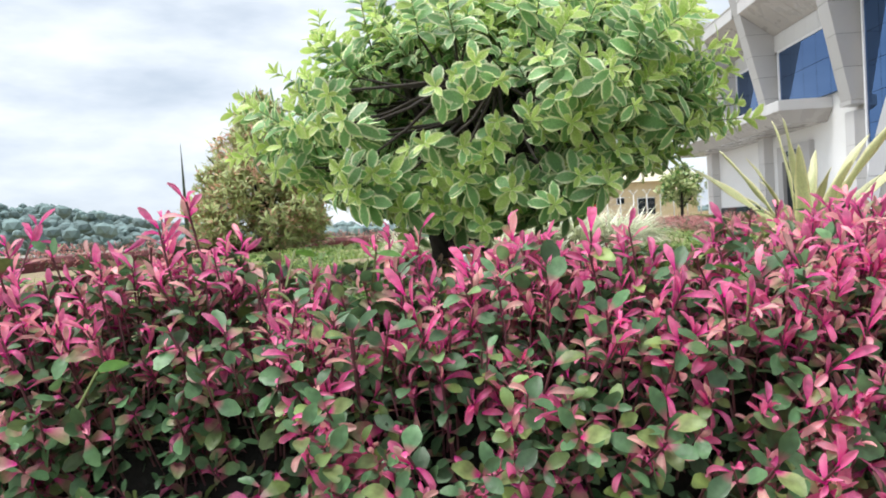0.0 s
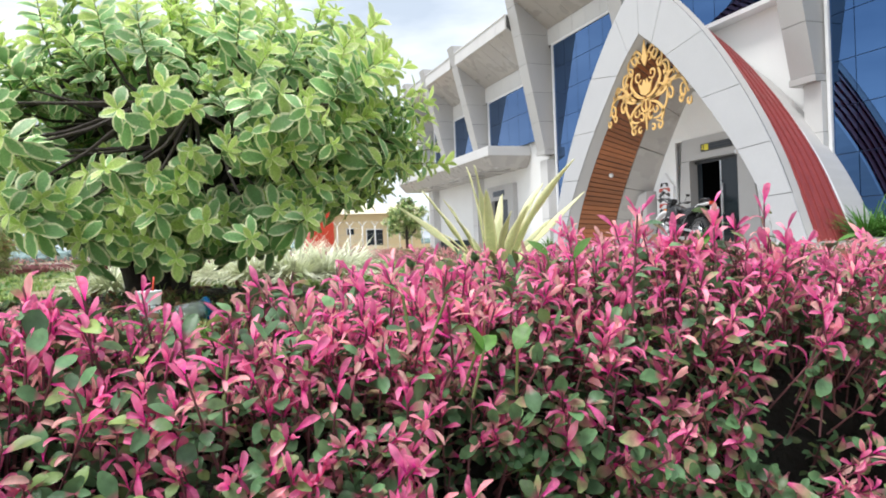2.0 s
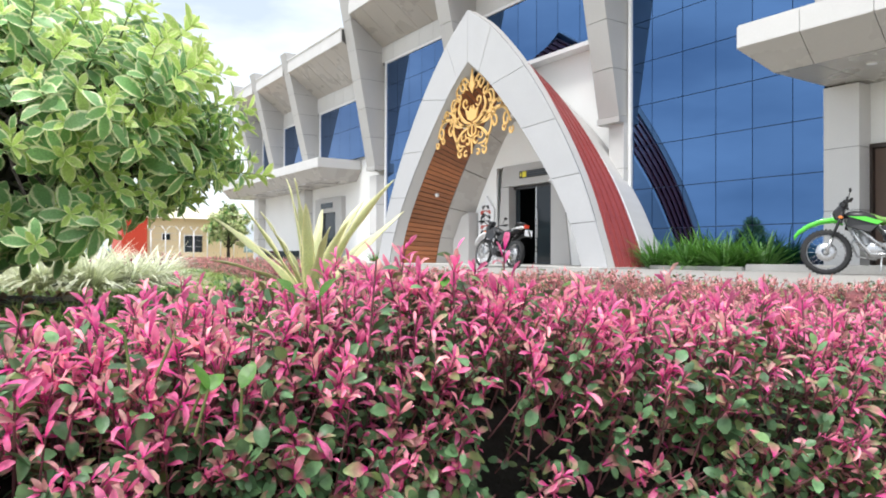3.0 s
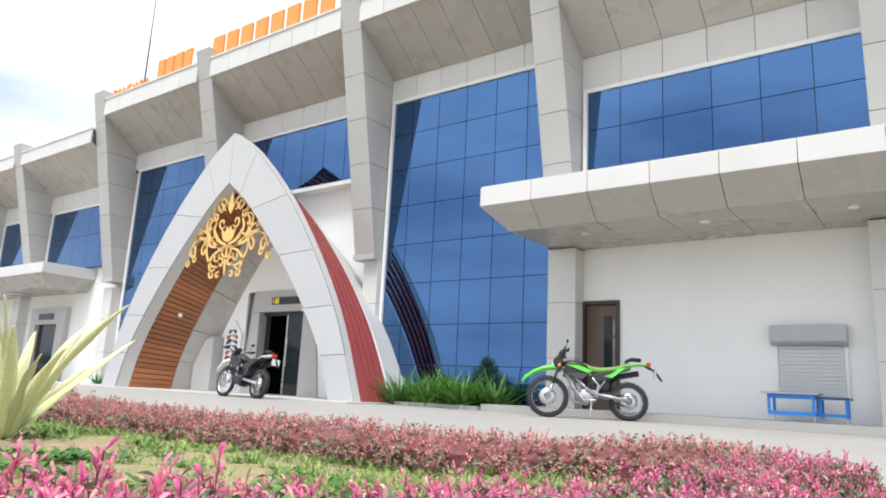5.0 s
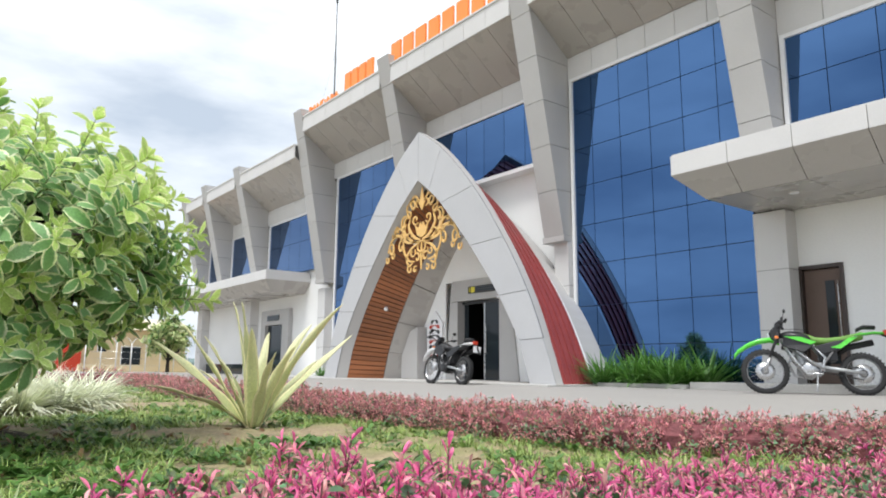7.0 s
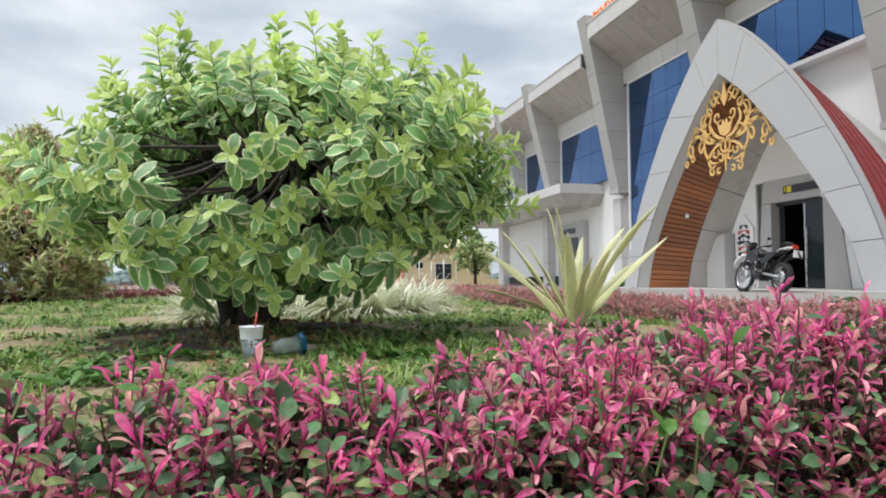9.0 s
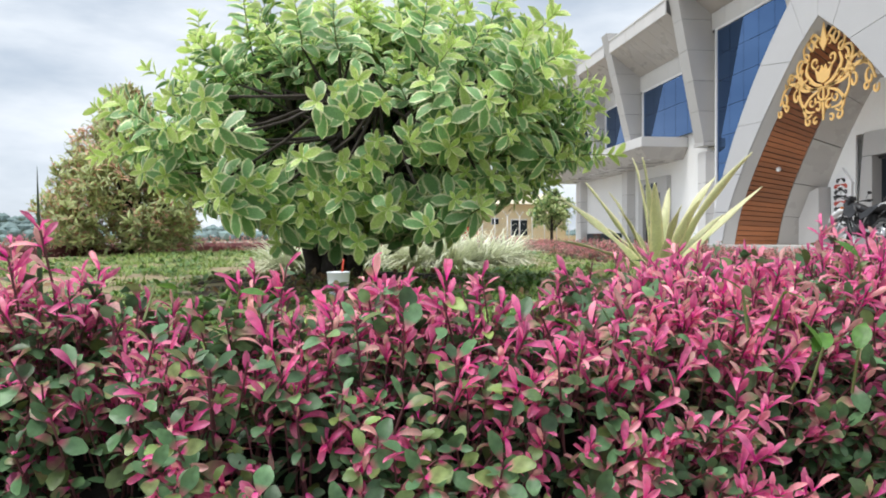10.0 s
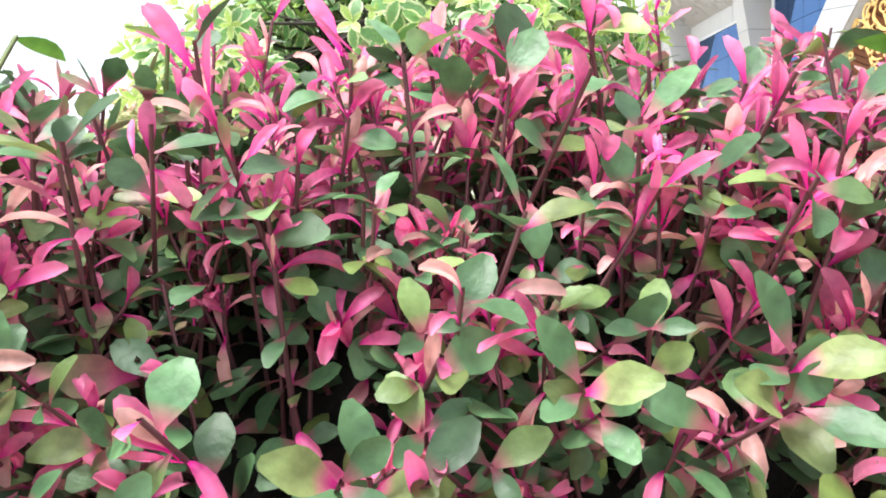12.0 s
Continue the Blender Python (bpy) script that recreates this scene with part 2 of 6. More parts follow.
def clear(name, col):
    m = bpy.data.materials.new(name)
    m.use_nodes = True
    b = m.node_tree.nodes["Principled BSDF"]
    b.inputs["Base Color"].default_value = (*col, 1)
    b.inputs["Transmission Weight"].default_value = 0.9
    b.inputs["Roughness"].default_value = 0.12
    b.inputs["IOR"].default_value = 1.2
    return m


M_CLEAR = clear("clear_plastic", (0.85, 0.9, 0.92))
M_BLUECLEAR = clear("blue_plastic", (0.08, 0.4, 0.85))
L_BRIGHT = leaf_mat("bright_leaf", (0.08, 0.22, 0.03), (0.11, 0.26, 0.04), spread=0.2, trans=0.3)
L_BLADE = leaf_mat("dark_blade", (0.07, 0.14, 0.05), (0.05, 0.07, 0.05), spread=0.1)
L_PINKFAR = leaf_mat("dusty_pink_leaf", (0.70, 0.18, 0.26), (0.86, 0.44, 0.44), spread=0.3, second=(0.78, 0.40, 0.34), share=0.6, trans=0.3)
L_SWORD = leaf_mat("striped_sword_leaf", (0.58, 0.64, 0.30), (0.84, 0.83, 0.50), edge=(0.94, 0.90, 0.56), spread=0.15, trans=0.2)
L_PALE = leaf_mat("pale_grass", (0.66, 0.72, 0.48), (0.88, 0.88, 0.74), spread=0.2, trans=0.25)
L_LUSH = leaf_mat("lush_leaf", (0.05, 0.15, 0.025), (0.13, 0.30, 0.05), spread=0.3, trans=0.25)
L_LAWN = leaf_mat("lawn_blade", (0.17, 0.30, 0.06), (0.38, 0.46, 0.15), spread=0.35, trans=0.25)
L_WEED = leaf_mat("weed_leaf", (0.06, 0.15, 0.03), (0.10, 0.21, 0.04), spread=0.3, trans=0.2)
L_STRAW = leaf_mat("straw", (0.36, 0.29, 0.16), (0.46, 0.38, 0.22), spread=0.3, trans=0.1)
L_DEAD = leaf_mat("dead_leaf", (0.20, 0.11, 0.055), (0.28, 0.17, 0.09), spread=0.4, trans=0.1)
L_OLIVE = leaf_mat("olive_leaf", (0.38, 0.47, 0.18), (0.54, 0.58, 0.28), spread=0.35, trans=0.25)
L_RUST = leaf_mat("rust_leaf", (0.66, 0.38, 0.24), (0.74, 0.46, 0.36), spread=0.3, trans=0.25)


# ---- builders ----
def link(name, me, material, parent=None, label=""):
    ob = new(name, me)
    if material is not None and not me.materials:
        me.materials.append(material)
    if parent is not None:
        ob.parent = parent
    if label:
        ob["label"] = label
    return ob


def part(name, bm, material, parent=None, label=""):
    me = bpy.data.meshes.new(name)
    bm.normal_update()
    bm.to_mesh(me)
    bm.free()
    return link(name, me, material, parent, label)


def thing(name, label, category, at=(0, 0, 0), group="", kind=""):
    ob = new(name)
    ob.location = at
    return tagged(ob, label, category, group, kind)


def box(bm, x0, y0, z0, x1, y1, z1, m=None):
    vs = [bm.verts.new((x, y, z)) for x in (x0, x1) for y in (y0, y1) for z in (z0, z1)]
    for f in ((0, 1, 3, 2), (4, 6, 7, 5), (0, 4, 5, 1), (2, 3, 7, 6), (0, 2, 6, 4), (1, 5, 7, 3)):
        bm.faces.new([vs[i] for i in f])
    if m is not None:
        bmesh.ops.transform(bm, matrix=m, verts=vs)
    return vs


def boxed(name, a, b, material, parent=None, label="", bevel=0.0):
    bm = bmesh.new()
    box(bm, *a, *b)
    if bevel:
        bmesh.ops.bevel(bm, geom=bm.edges[:], offset=bevel, segments=2, affect="EDGES")
    bmesh.ops.recalc_face_normals(bm, faces=bm.faces[:])
    return part(name, bm, material, parent, label)


def prism(bm, pts, vec):
    """A solid from a planar loop of points pushed along vec."""
    vec = Vector(vec)
    a = [bm.verts.new(p) for p in pts]
    b = [bm.verts.new(Vector(p) + vec) for p in pts]
    bm.faces.new(a)
    bm.faces.new(b[::-1])
    for i in range(len(a)):
        j = (i + 1) % len(a)
        bm.faces.new((a[i], b[i], b[j], a[j]))
    return a + b


def prismed(name, pts, vec, material, parent=None, label="", bevel=0.0):
    bm = bmesh.new()
    prism(bm, pts, vec)
    bmesh.ops.recalc_face_normals(bm, faces=bm.faces[:])
    if bevel:
        bmesh.ops.bevel(bm, geom=bm.edges[:], offset=bevel, segments=1, affect="EDGES")
    return part(name, bm, material, parent, label)


def tube(bm, pts, radii, sides=8):
    """A tapered round rod through points."""
    rings = []
    for i, p in enumerate(pts):
        p = Vector(p)
        d = (Vector(pts[min(i + 1, len(pts) - 1)]) - Vector(pts[max(i - 1, 0)])).normalized()
        u = d.orthogonal().normalized()
        v = d.cross(u)
        r = radii[i] if hasattr(radii, "__len__") else radii
        rings.append([bm.verts.new(p + r * (math.cos(2 * math.pi * k / sides) * u + math.sin(2 * math.pi * k / sides) * v)) for k in range(sides)])
    for a, b in zip(rings, rings[1:]):
        best = min(range(sides), key=lambda s: sum((a[k].co - b[(k + s) % sides].co).length for k in range(sides)))
        for k in range(sides):
            bm.faces.new((a[k], a[(k + 1) % sides], b[(k + 1 + best) % sides], b[(k + best) % sides]))
    bm.faces.new(rings[0][::-1])
    bm.faces.new(rings[-1])


def tubed(name, pts, radii, material, parent=None, label="", sides=8):
    bm = bmesh.new()
    tube(bm, pts, radii, sides)
    bmesh.ops.recalc_face_normals(bm, faces=bm.faces[:])
    for f in bm.faces:
        f.smooth = True
    return part(name, bm, material, parent, label)


# ---- ground and drive ----
bm = bmesh.new()
# one sheet: fine and gently uneven near the beds, flat out to the horizon
xs = [-2500, -400, -120, -60, -40, -25, -18] + [-14 + 0.25 * i for i in range(61)] + [3, 8, 20, 60, 400, 2500]
ys = [-2500, -400, -120, -50, -25, -12] + [-7 + 0.25 * i for i in range(44)] + [6, 12, 30, 60, 120, 400, 2500]


def lawn_z(x, y):
    """Height of the lawn: level, with a low mound round the tree and small bumps."""
    inside = 1.0 if (-16 < x < 0 and -8 < y < 3.9) else 0.0
    mound = 0.07 * math.exp(-((x + 4.1) ** 2 + y ** 2) / 0.5)
    bumps = 0.022 * noise.noise((x * 1.7, y * 1.7, 3.1)) + 0.012 * noise.noise((x * 5, y * 5, 7.7))
    return inside * (0.015 + mound + bumps) - 0.01


grid = [[bm.verts.new((x, y, lawn_z(x, y))) for y in ys] for x in xs]
for i in range(len(xs) - 1):
    for j in range(len(ys) - 1):
        bm.faces.new((grid[i][j], grid[i + 1][j], grid[i + 1][j + 1], grid[i][j + 1]))
for f in bm.faces:
    f.smooth = True
tagged(part("ground", bm, M_SOIL), "patchy lawn ground with bare brown soil", "ground", kind="structure")
tagged(boxed("road", (-70, 4.3, -0.05), (40, 13.4, 0.02), M_PAVE), "pale grey concrete drive before the terminal", "drive", kind="structure")
tagged(boxed("pavement", (-7.75, 12.2, 0.0), (12, 13.4, 0.15), M_KERB, bevel=0.015), "low concrete walkway along the white wall", "pavement", kind="structure")
tagged(boxed("pavement", (-26, 10.7, 0.0), (-10.0, 13.7, 0.05), M_KERB, bevel=0.012), "low concrete step under the entrance arch", "pavement", kind="structure")
tagged(boxed("pavement", (-9.95, 12.15, 0.0), (-7.78, 12.25, 0.1), M_KERB, bevel=0.012), "concrete kerb of the planted strip", "kerb", kind="structure")

# ---- terminal building ----
YG, YW = 13.2, 13.4
FW = 0.66
# fin: left edge, foot height, top height
FINS = [(-38.1, 4.0, 9.4), (-34.9, 4.0, 9.4), (-30.6, 4.0, 9.4), (-24.42, 3.75, 10.3), (-18.3, 4.7, 10.32), (-12.13, 3.65, 10.36), (-6.7, 4.05, 10.36), (-0.8, 4.05, 10.36), (5.1, 4.05, 10.36)]
bld = thing("terminal_building", "two-storey airport terminal with grey panels, white walls and blue glass", "building")


def wall_piece(x0, x1, z0, z1, y=YW, t=0.3, m=None):
    return boxed("wall", (x0, y, z0), (x1, y + t, z1), m or M_WALL, bld)


wall_piece(-39.5, -30.6, -0.1, 9.0)
wall_piece(-30.6, -24.0, -0.1, 9.0)
wall_piece(-23.9, -17.6, 0, 10)
wall_piece(-17.6, -11.5, 5.72, 10)
wall_piece(-17.6, -16.42, -0.1, 5.72)
wall_piece(-16.42, -13.5, 2.9, 5.72)
wall_piece(-13.5, -11.5, -0.1, 5.72)
wall_piece(-11.5, -6.8, 0, 10)
wall_piece(-6.8, -6.06, 0, 10)
wall_piece(-5.34, 12, 0, 10)
wall_piece(-6.06, -5.34, 2.26, 10)
boxed("wall", (-39.5, YW + 0.3, -0.1), (-39.2, 30, 8.9), M_WALL, bld)
boxed("wall", (12, YW + 0.0, -0.1), (12.3, 30, 9.9), M_WALL, bld)
boxed("wall", (-39.5, 30, -0.1), (12.3, 30.3, 9.0), M_WALL, bld)
boxed("roof", (-24.0, 11.9, 9.98), (12.3, 30.3, 10.06), M_FASCIA, bld)
boxed("roof", (-39.5, 11.9, 9.02), (-24.02, 30.3, 9.1), M_FASCIA, bld)


def fin(x, z0, z1):
    def yf(z):
        return 12.88 + (11.6 - 12.88) * (z - z0) / (z1 - z0)
    core = prismed("fin", [(x + 0.015, yf(z0) + 0.02, z0 + 0.02), (x + 0.015, yf(z1) + 0.02, z1 - 0.02), (x + 0.015, 12.3, z1 - 0.02), (x + 0.015, 13.38, z1 - 0.9), (x + 0.015, 13.38, z0 + 0.02)], (FW - 0.03, 0, 0), M_JOINT, bld)
    lv = [z0 + i * (z1 - z0) / 6 for i in range(7)]
    for a, b in zip(lv, lv[1:]):
        a, b = a + 0.007, b - 0.007
        yb = 13.39 if b < z1 - 0.5 else 12.32
        ya = 13.39
        prismed("panel", [(x, yf(a), a), (x, yf(b), b), (x, yb, b), (x, ya, a)], (FW, 0, 0), M_PANEL, core)
    boxed("foot", (x - 0.03, yf(z0) - 0.03, z0 - 0.16), (x + FW + 0.03, 13.39, z0 - 0.005), M_PANEL, core, bevel=0.01)
    return core


for x, z0, z1 in FINS:
    fin(x, z0, z1)


def bay(x0, x1, zp, zf0, zf1, head):
    """Head panels, sloping soffit and fascia between two fins."""
    n = max(3, round((x1 - x0) / 0.85))
    boxed("backing", (x0, 13.22, head), (x1, 13.39, zp), M_JOINT, bld)
    for i in range(n):
        a, b = x0 + (x1 - x0) * i / n + 0.006, x0 + (x1 - x0) * (i + 1) / n - 0.006
        boxed("panel", (a, 13.17, head + 0.08), (b, 13.215, zp), M_FASCIA, bld)
        prismed("soffit_panel", [(a, 13.17, zp + 0.01), (a, 11.77, zf0), (a, 11.77, zf0 + 0.06), (a, 13.17, zp + 0.07)], (b - a, 0, 0), M_SOFFIT_LINSHADE, bld)
        boxed("fascia_panel", (a, 11.72, zf0 - 0.01), (b, 11.77, zf1), M_FASCIA, bld)
    prismed("soffit", [(x0, 13.2, zp + 0.09), (x0, 11.78, zf0 + 0.08), (x0, 11.78, zf1 - 0.01), (x0, 13.2, zf1 - 0.01)], (x1 - x0, 0, 0), M_JOINT, bld)
    boxed("coping", (x0, 11.69, zf1), (x1, 12.0, zf1 + 0.05), M_FASCIA, bld)


def glazing(name, label, x0, x1, z0, z1, mulls, trans, y=YG):
    """A blue curtain wall: every pane a part, dark joints behind, white frame."""
    w = boxed(name, (x0, y + 0.03, z0), (x1, y + 0.12, z1), M_MULL, bld, label)
    xs2, zs2 = [x0, *mulls, x1], [z0, *trans, z1]
    for a, b in zip(xs2, xs2[1:]):
        for c, d in zip(zs2, zs2[1:]):
            bm2 = bmesh.new()
            box(bm2, a + 0.008, y, c + 0.008, b - 0.008, y + 0.028, d - 0.008)
            part("pane", bm2, M_GLASS, w)
    boxed("frame", (x0 - 0.09, y - 0.05, z0), (x0 - 0.002, y + 0.12, z1 + 0.08), M_WHITE, w)
    boxed("frame", (x0 - 0.002, y - 0.05, z1), (x1, y + 0.12, z1 + 0.08), M_WHITE, w)
    return w


CX = [-10.75, -9.91, -9.07, -8.23, -7.39]
TR = [0.93, 1.87, 2.88, 3.85, 4.85, 5.82, 6.76]
edges = [(a[0] + FW, b[0]) for a, b in zip(FINS, FINS[1:])]
wing = dict(zp=7.46, zf0=8.5, zf1=9.0, head=6.72)
mid = dict(zp=8.33, zf0=9.38, zf1=9.95, head=7.66)
right = dict(zp=7.57, zf0=8.56, zf1=9.95, head=6.76)
for (a, b), spec in zip(edges, (wing, wing, wing, mid, mid, mid, right, right)):
    bay(a, b, **spec)
glazing("window", "small tinted window", -37.3, -34.9, 4.3, 6.7, [-36.1], [])
glazing("window", "small tinted window", -34.1, -30.6, 4.3, 6.7, [-32.9, -31.7], [])
glazing("window", "blue tinted window", -29.6, -24.42, 4.3, 6.7, [-28.6, -27.6, -26.6, -25.6], [5.6])
glazing("window", "tall blue glass curtain wall", -23.4, -18.3, 0.1, 7.64, [-22.6, -21.75, -20.9, -20.05, -19.2], TR)
glazing("window", "blue tinted strip window", -17.4, -12.13, 5.78, 7.64, [-16.45, -15.6, -14.8, -13.93, -13.1], [])
glazing("window", "tall blue glass curtain wall", -11.34, -6.78, 0.1, 7.66, CX, TR)
glazing("window", "blue tinted strip window", -5.92, -0.8, 5.0, 6.75, [-5.2, -4.31, -3.37, -2.5, -1.62], [5.9])
glazing("window", "blue tinted strip window", 0.0, 5.1, 5.0, 6.75, [0.9, 1.75, 2.6, 3.45, 4.3], [5.9])
boxed("sill", (-17.5, 13.02, 5.66), (-11.5, 13.42, 5.77), M_WHITE, bld)

# panelled columns
for x0, x1, y0, z1 in ((-6.7, -6.08, 13.0, 3.36), (-11.92, -11.45, 13.02, 3.6), (-24.43, -23.86, 13.0, 3.4), (-0.95, -0.2, 12.9, 3.36), (-38.2, -37.5, 13.0, 3.4), (-31.6, -31.0, 13.0, 3.4)):
    col = boxed("column", (x0 + 0.01, y0 + 0.01, 0), (x1 - 0.01, 13.41, z1), M_JOINT, bld)
    n = 3
    for i in range(n):
        boxed("panel", (x0, y0, z1 * i / n + 0.005), (x1, 13.405, z1 * (i + 1) / n - 0.005), M_FASCIA, col)


def canopy(x0, x1, z0=3.38, zb=3.83, z1=4.18, y0=10.88, ends=(True, False)):
    """Flat canopy with an upright band, a sloping lower edge and a flat soffit, in panels."""
    c = boxed("canopy", (x0 + 0.46, y0 + 0.46, z0 + 0.032), (x1 - (0.46 if ends[1] else 0), 13.38, z1 - 0.03), M_JOINT, bld, "projecting panelled canopy")
    n = round((x1 - x0) / 1.07)
    for i in range(n):
        a, b = x0 + (x1 - x0) * i / n + 0.006, x0 + (x1 - x0) * (i + 1) / n - 0.006
        boxed("band_panel", (a, y0, zb), (b, y0 + 0.05, z1), M_FASCIA, c)
        ia = 0.42 if (i == 0 and ends[0]) else 0
        ib = 0.42 if (i == n - 1 and ends[1]) else 0
        bm2 = bmesh.new()
        v = [bm2.verts.new(q) for q in ((a, y0, zb - 0.01), (b, y0, zb - 0.01), (b - ib, y0 + 0.42, z0), (a + ia, y0 + 0.42, z0))]
        bm2.faces.new(v)
        r = bmesh.ops.extrude_face_region(bm2, geom=bm2.faces[:])
        bmesh.ops.translate(bm2, vec=(0, 0.03, 0.04), verts=[g for g in r["geom"] if isinstance(g, bmesh.types.BMVert)])
        bmesh.ops.recalc_face_normals(bm2, faces=bm2.faces[:])
        part("slope_panel", bm2, M_SOFFIT_LINSHADE, c)
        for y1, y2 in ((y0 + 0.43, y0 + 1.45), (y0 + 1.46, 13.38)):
            boxed("soffit_panel", (a + ia, y1, z0), (b - ib, y2, z0 + 0.03), M_SOFFIT_LINSHADE, c)
    for k, xe, s in ((0, x0, 1), (1, x1, -1)):
        if not ends[k]:
            continue
        boxed("band_panel", (min(xe, xe + s * 0.05), y0 + 0.052, zb), (max(xe, xe + s * 0.05), 13.38, z1), M_FASCIA, c)
        bm2 = bmesh.new()
        v = [bm2.verts.new(q) for q in ((xe, y0, zb - 0.01), (xe, 13.38, zb - 0.01), (xe + s * 0.42, 13.38, z0), (xe + s * 0.42, y0 + 0.42, z0))]
        bm2.faces.new(v)
        r = bmesh.ops.extrude_face_region(bm2, geom=bm2.faces[:])
        bmesh.ops.translate(bm2, vec=(s * 0.03, 0, 0.04), verts=[g for g in r["geom"] if isinstance(g, bmesh.types.BMVert)])
        bmesh.ops.recalc_face_normals(bm2, faces=bm2.faces[:])
        part("slope_panel", bm2, M_SOFFIT_LINSHADE, c)
    boxed("top", (x0 + 0.02, y0 + 0.02, z1), (x1 - 0.02, 13.38, z1 + 0.03), M_FASCIA, c)
    for i in range(1, n, 2):
        bm2 = bmesh.new()
        bmesh.ops.create_cone(bm2, cap_ends=True, segments=16, radius1=0.08, radius2=0.08, depth=0.02, matrix=Matrix.Translation((x0 + (i + 0.5) * (x1 - x0) / n, 12.0, z0 - 0.008)))
        part("downlight", bm2, M_WHITE, c)
    return c


canopy(-7.05, 11.5)
canopy(-39.0, -25.9, y0=11.45, ends=(False, True))

# side door, shutter, entrance left of the arch
dr = boxed("door", (-6.03, 13.46, 0.15), (-5.37, 13.51, 2.22), M_DOOR, bld, "brown flush door with a narrow glass strip")
for a, b in (((-6.1, 13.36, 0.15), (-6.035, 13.6, 2.3)), ((-5.365, 13.36, 0.15), (-5.3, 13.6, 2.3)), ((-6.035, 13.36, 2.23), (-5.365, 13.6, 2.3))):
    boxed("frame", a, b, M_DARKBROWN, dr)
boxed("glass_strip", (-5.66, 13.445, 0.5), (-5.5, 13.458, 2.0), M_TINT, dr)
tubed("handle", [(-5.43, 13.43, 0.9), (-5.43, 13.41, 1.0), (-5.43, 13.41, 1.9), (-5.43, 13.43, 2.0)], 0.012, M_STEEL, dr, sides=6)
# near-black sheet behind the door, its colour standing in for shade
boxed("wall", (-6.2, 13.62, 0), (-5.2, 13.7, 2.4), M_UNLIT, bld)

sh = boxed("roller_shutter", (-2.47, 13.37, 0.55), (-1.41, 13.4, 1.42), M_SHUT, bld, "grey roller shutter window with a box head")
for i in range(13):
    boxed("slat", (-2.44, 13.345, 0.58 + i * 0.063), (-1.45, 13.369, 0.635 + i * 0.063), M_SHUT, sh)
prismed("box_head", [(-2.54, 13.39, 1.40), (-2.54, 13.22, 1.40), (-2.54, 13.16, 1.46), (-2.54, 13.16, 1.73), (-2.54, 13.39, 1.73)], (1.16, 0, 0), M_SHUTBOX, sh, bevel=0.008)
boxed("rail", (-1.445, 13.34, 0.55), (-1.40, 13.39, 1.40), M_WHITE, sh)
boxed("rail", (-2.49, 13.34, 0.55), (-2.45, 13.39, 1.40), M_WHITE, sh)

pl = boxed("doorway", (-30.2, 13.2, 0), (-29.75, 13.41, 2.2), M_PANEL, bld, "grey framed side doorway with a sign panel")
boxed("jamb", (-28.0, 13.2, 0), (-27.4, 13.41, 2.2), M_PANEL, pl)
boxed("lintel", (-30.2, 13.2, 2.2), (-27.4, 13.41, 2.85), M_PANEL, pl)
boxed("sign", (-29.5, 13.17, 2.38), (-28.3, 13.198, 2.62), M_TINT, pl)
boxed("leaf", (-29.75, 13.36, 0), (-28.0, 13.395, 2.2), M_TINT, pl)
boxed("grey_dado", (-37.5, 13.37, 0), (-30.25, 13.399, 0.5), M_TINT, bld)

# ---- roof letters: the word for airport is kept, the name is plain bars ----
fc = bpy.data.curves.new("letters", "FONT")
fc.body, fc.size, fc.extrude, fc.align_x = "BANDARA", 0.44, 0.03, "LEFT"
tmp = new("tmp", fc)
bpy.context.view_layer.update()
me = bpy.data.meshes.new_from_object(tmp.evaluated_get(bpy.context.evaluated_depsgraph_get()))
bpy.data.objects.remove(tmp)
sign = link("roof_sign", me, M_ORANGE)
me.materials.clear()
me.materials.append(M_ORANGE)
sign.matrix_world = pose(-23.62, 11.9, 10.04, 90, 0, 0)
wide = me.vertices and max(v.co.x for v in me.vertices) or 1
sign.scale = (2.3 / wide, 1, 1)
tagged(sign, "orange metal roof sign word on the parapet", "sign")
bars = thing("roof_sign", "orange raised roof sign on the parapet of the terminal", "sign", (0, 11.86, 10.05))
for x0, x1, n in ((-20.85, -18.85, 4), (-17.85, -12.45, 8), (-11.4, -8.2, 5)):
    for i in range(n):
        a, b = x0 + (x1 - x0) * i / n, x0 + (x1 - x0) * (i + 0.78) / n
        boxed("bar", (a, 0, 0.04), (b, 0.08, 0.72), M_ORANGE, bars, bevel=0.01)
    tubed("rail", [(x0, 0.05, 0.02), (x1, 0.05, 0.02)], 0.02, M_STEEL, bars, sides=6)
mast = thing("mast", "thin metal antenna mast on the terminal roof", "antenna", (-27.4, 15, 9.1))
tubed("pole", [(0, 0, 0), (0, 0, 5.5), (0, 0, 8.6)], [0.04, 0.032, 0.02], M_BLACK, mast, sides=6)
tubed("tip", [(0, 0, 8.4), (0, 0, 8.75)], 0.05, M_BLACK, mast, sides=6)
for k in range(3):
    tubed("stay", [(0, 0, 6), (1.2 * math.cos(2.1 * k), 1.2 * math.sin(2.1 * k), 0)], 0.008, M_STEEL, mast, sides=4)

# ---- entrance arch ----
AX, YA, YB = -15.58, 11.4, 13.36
OUT = [(5.15, 0.03), (4.78, 1.05), (4.3, 2.15), (3.5, 3.5), (2.38, 5.0), (1.05, 6.35), (0.0, 7.07)]
INN = [(4.38, 0.03), (4.02, 1.02), (3.36, 2.1), (2.3, 3.45), (1.06, 4.78), (0.52, 5.25), (0.0, 5.64)]


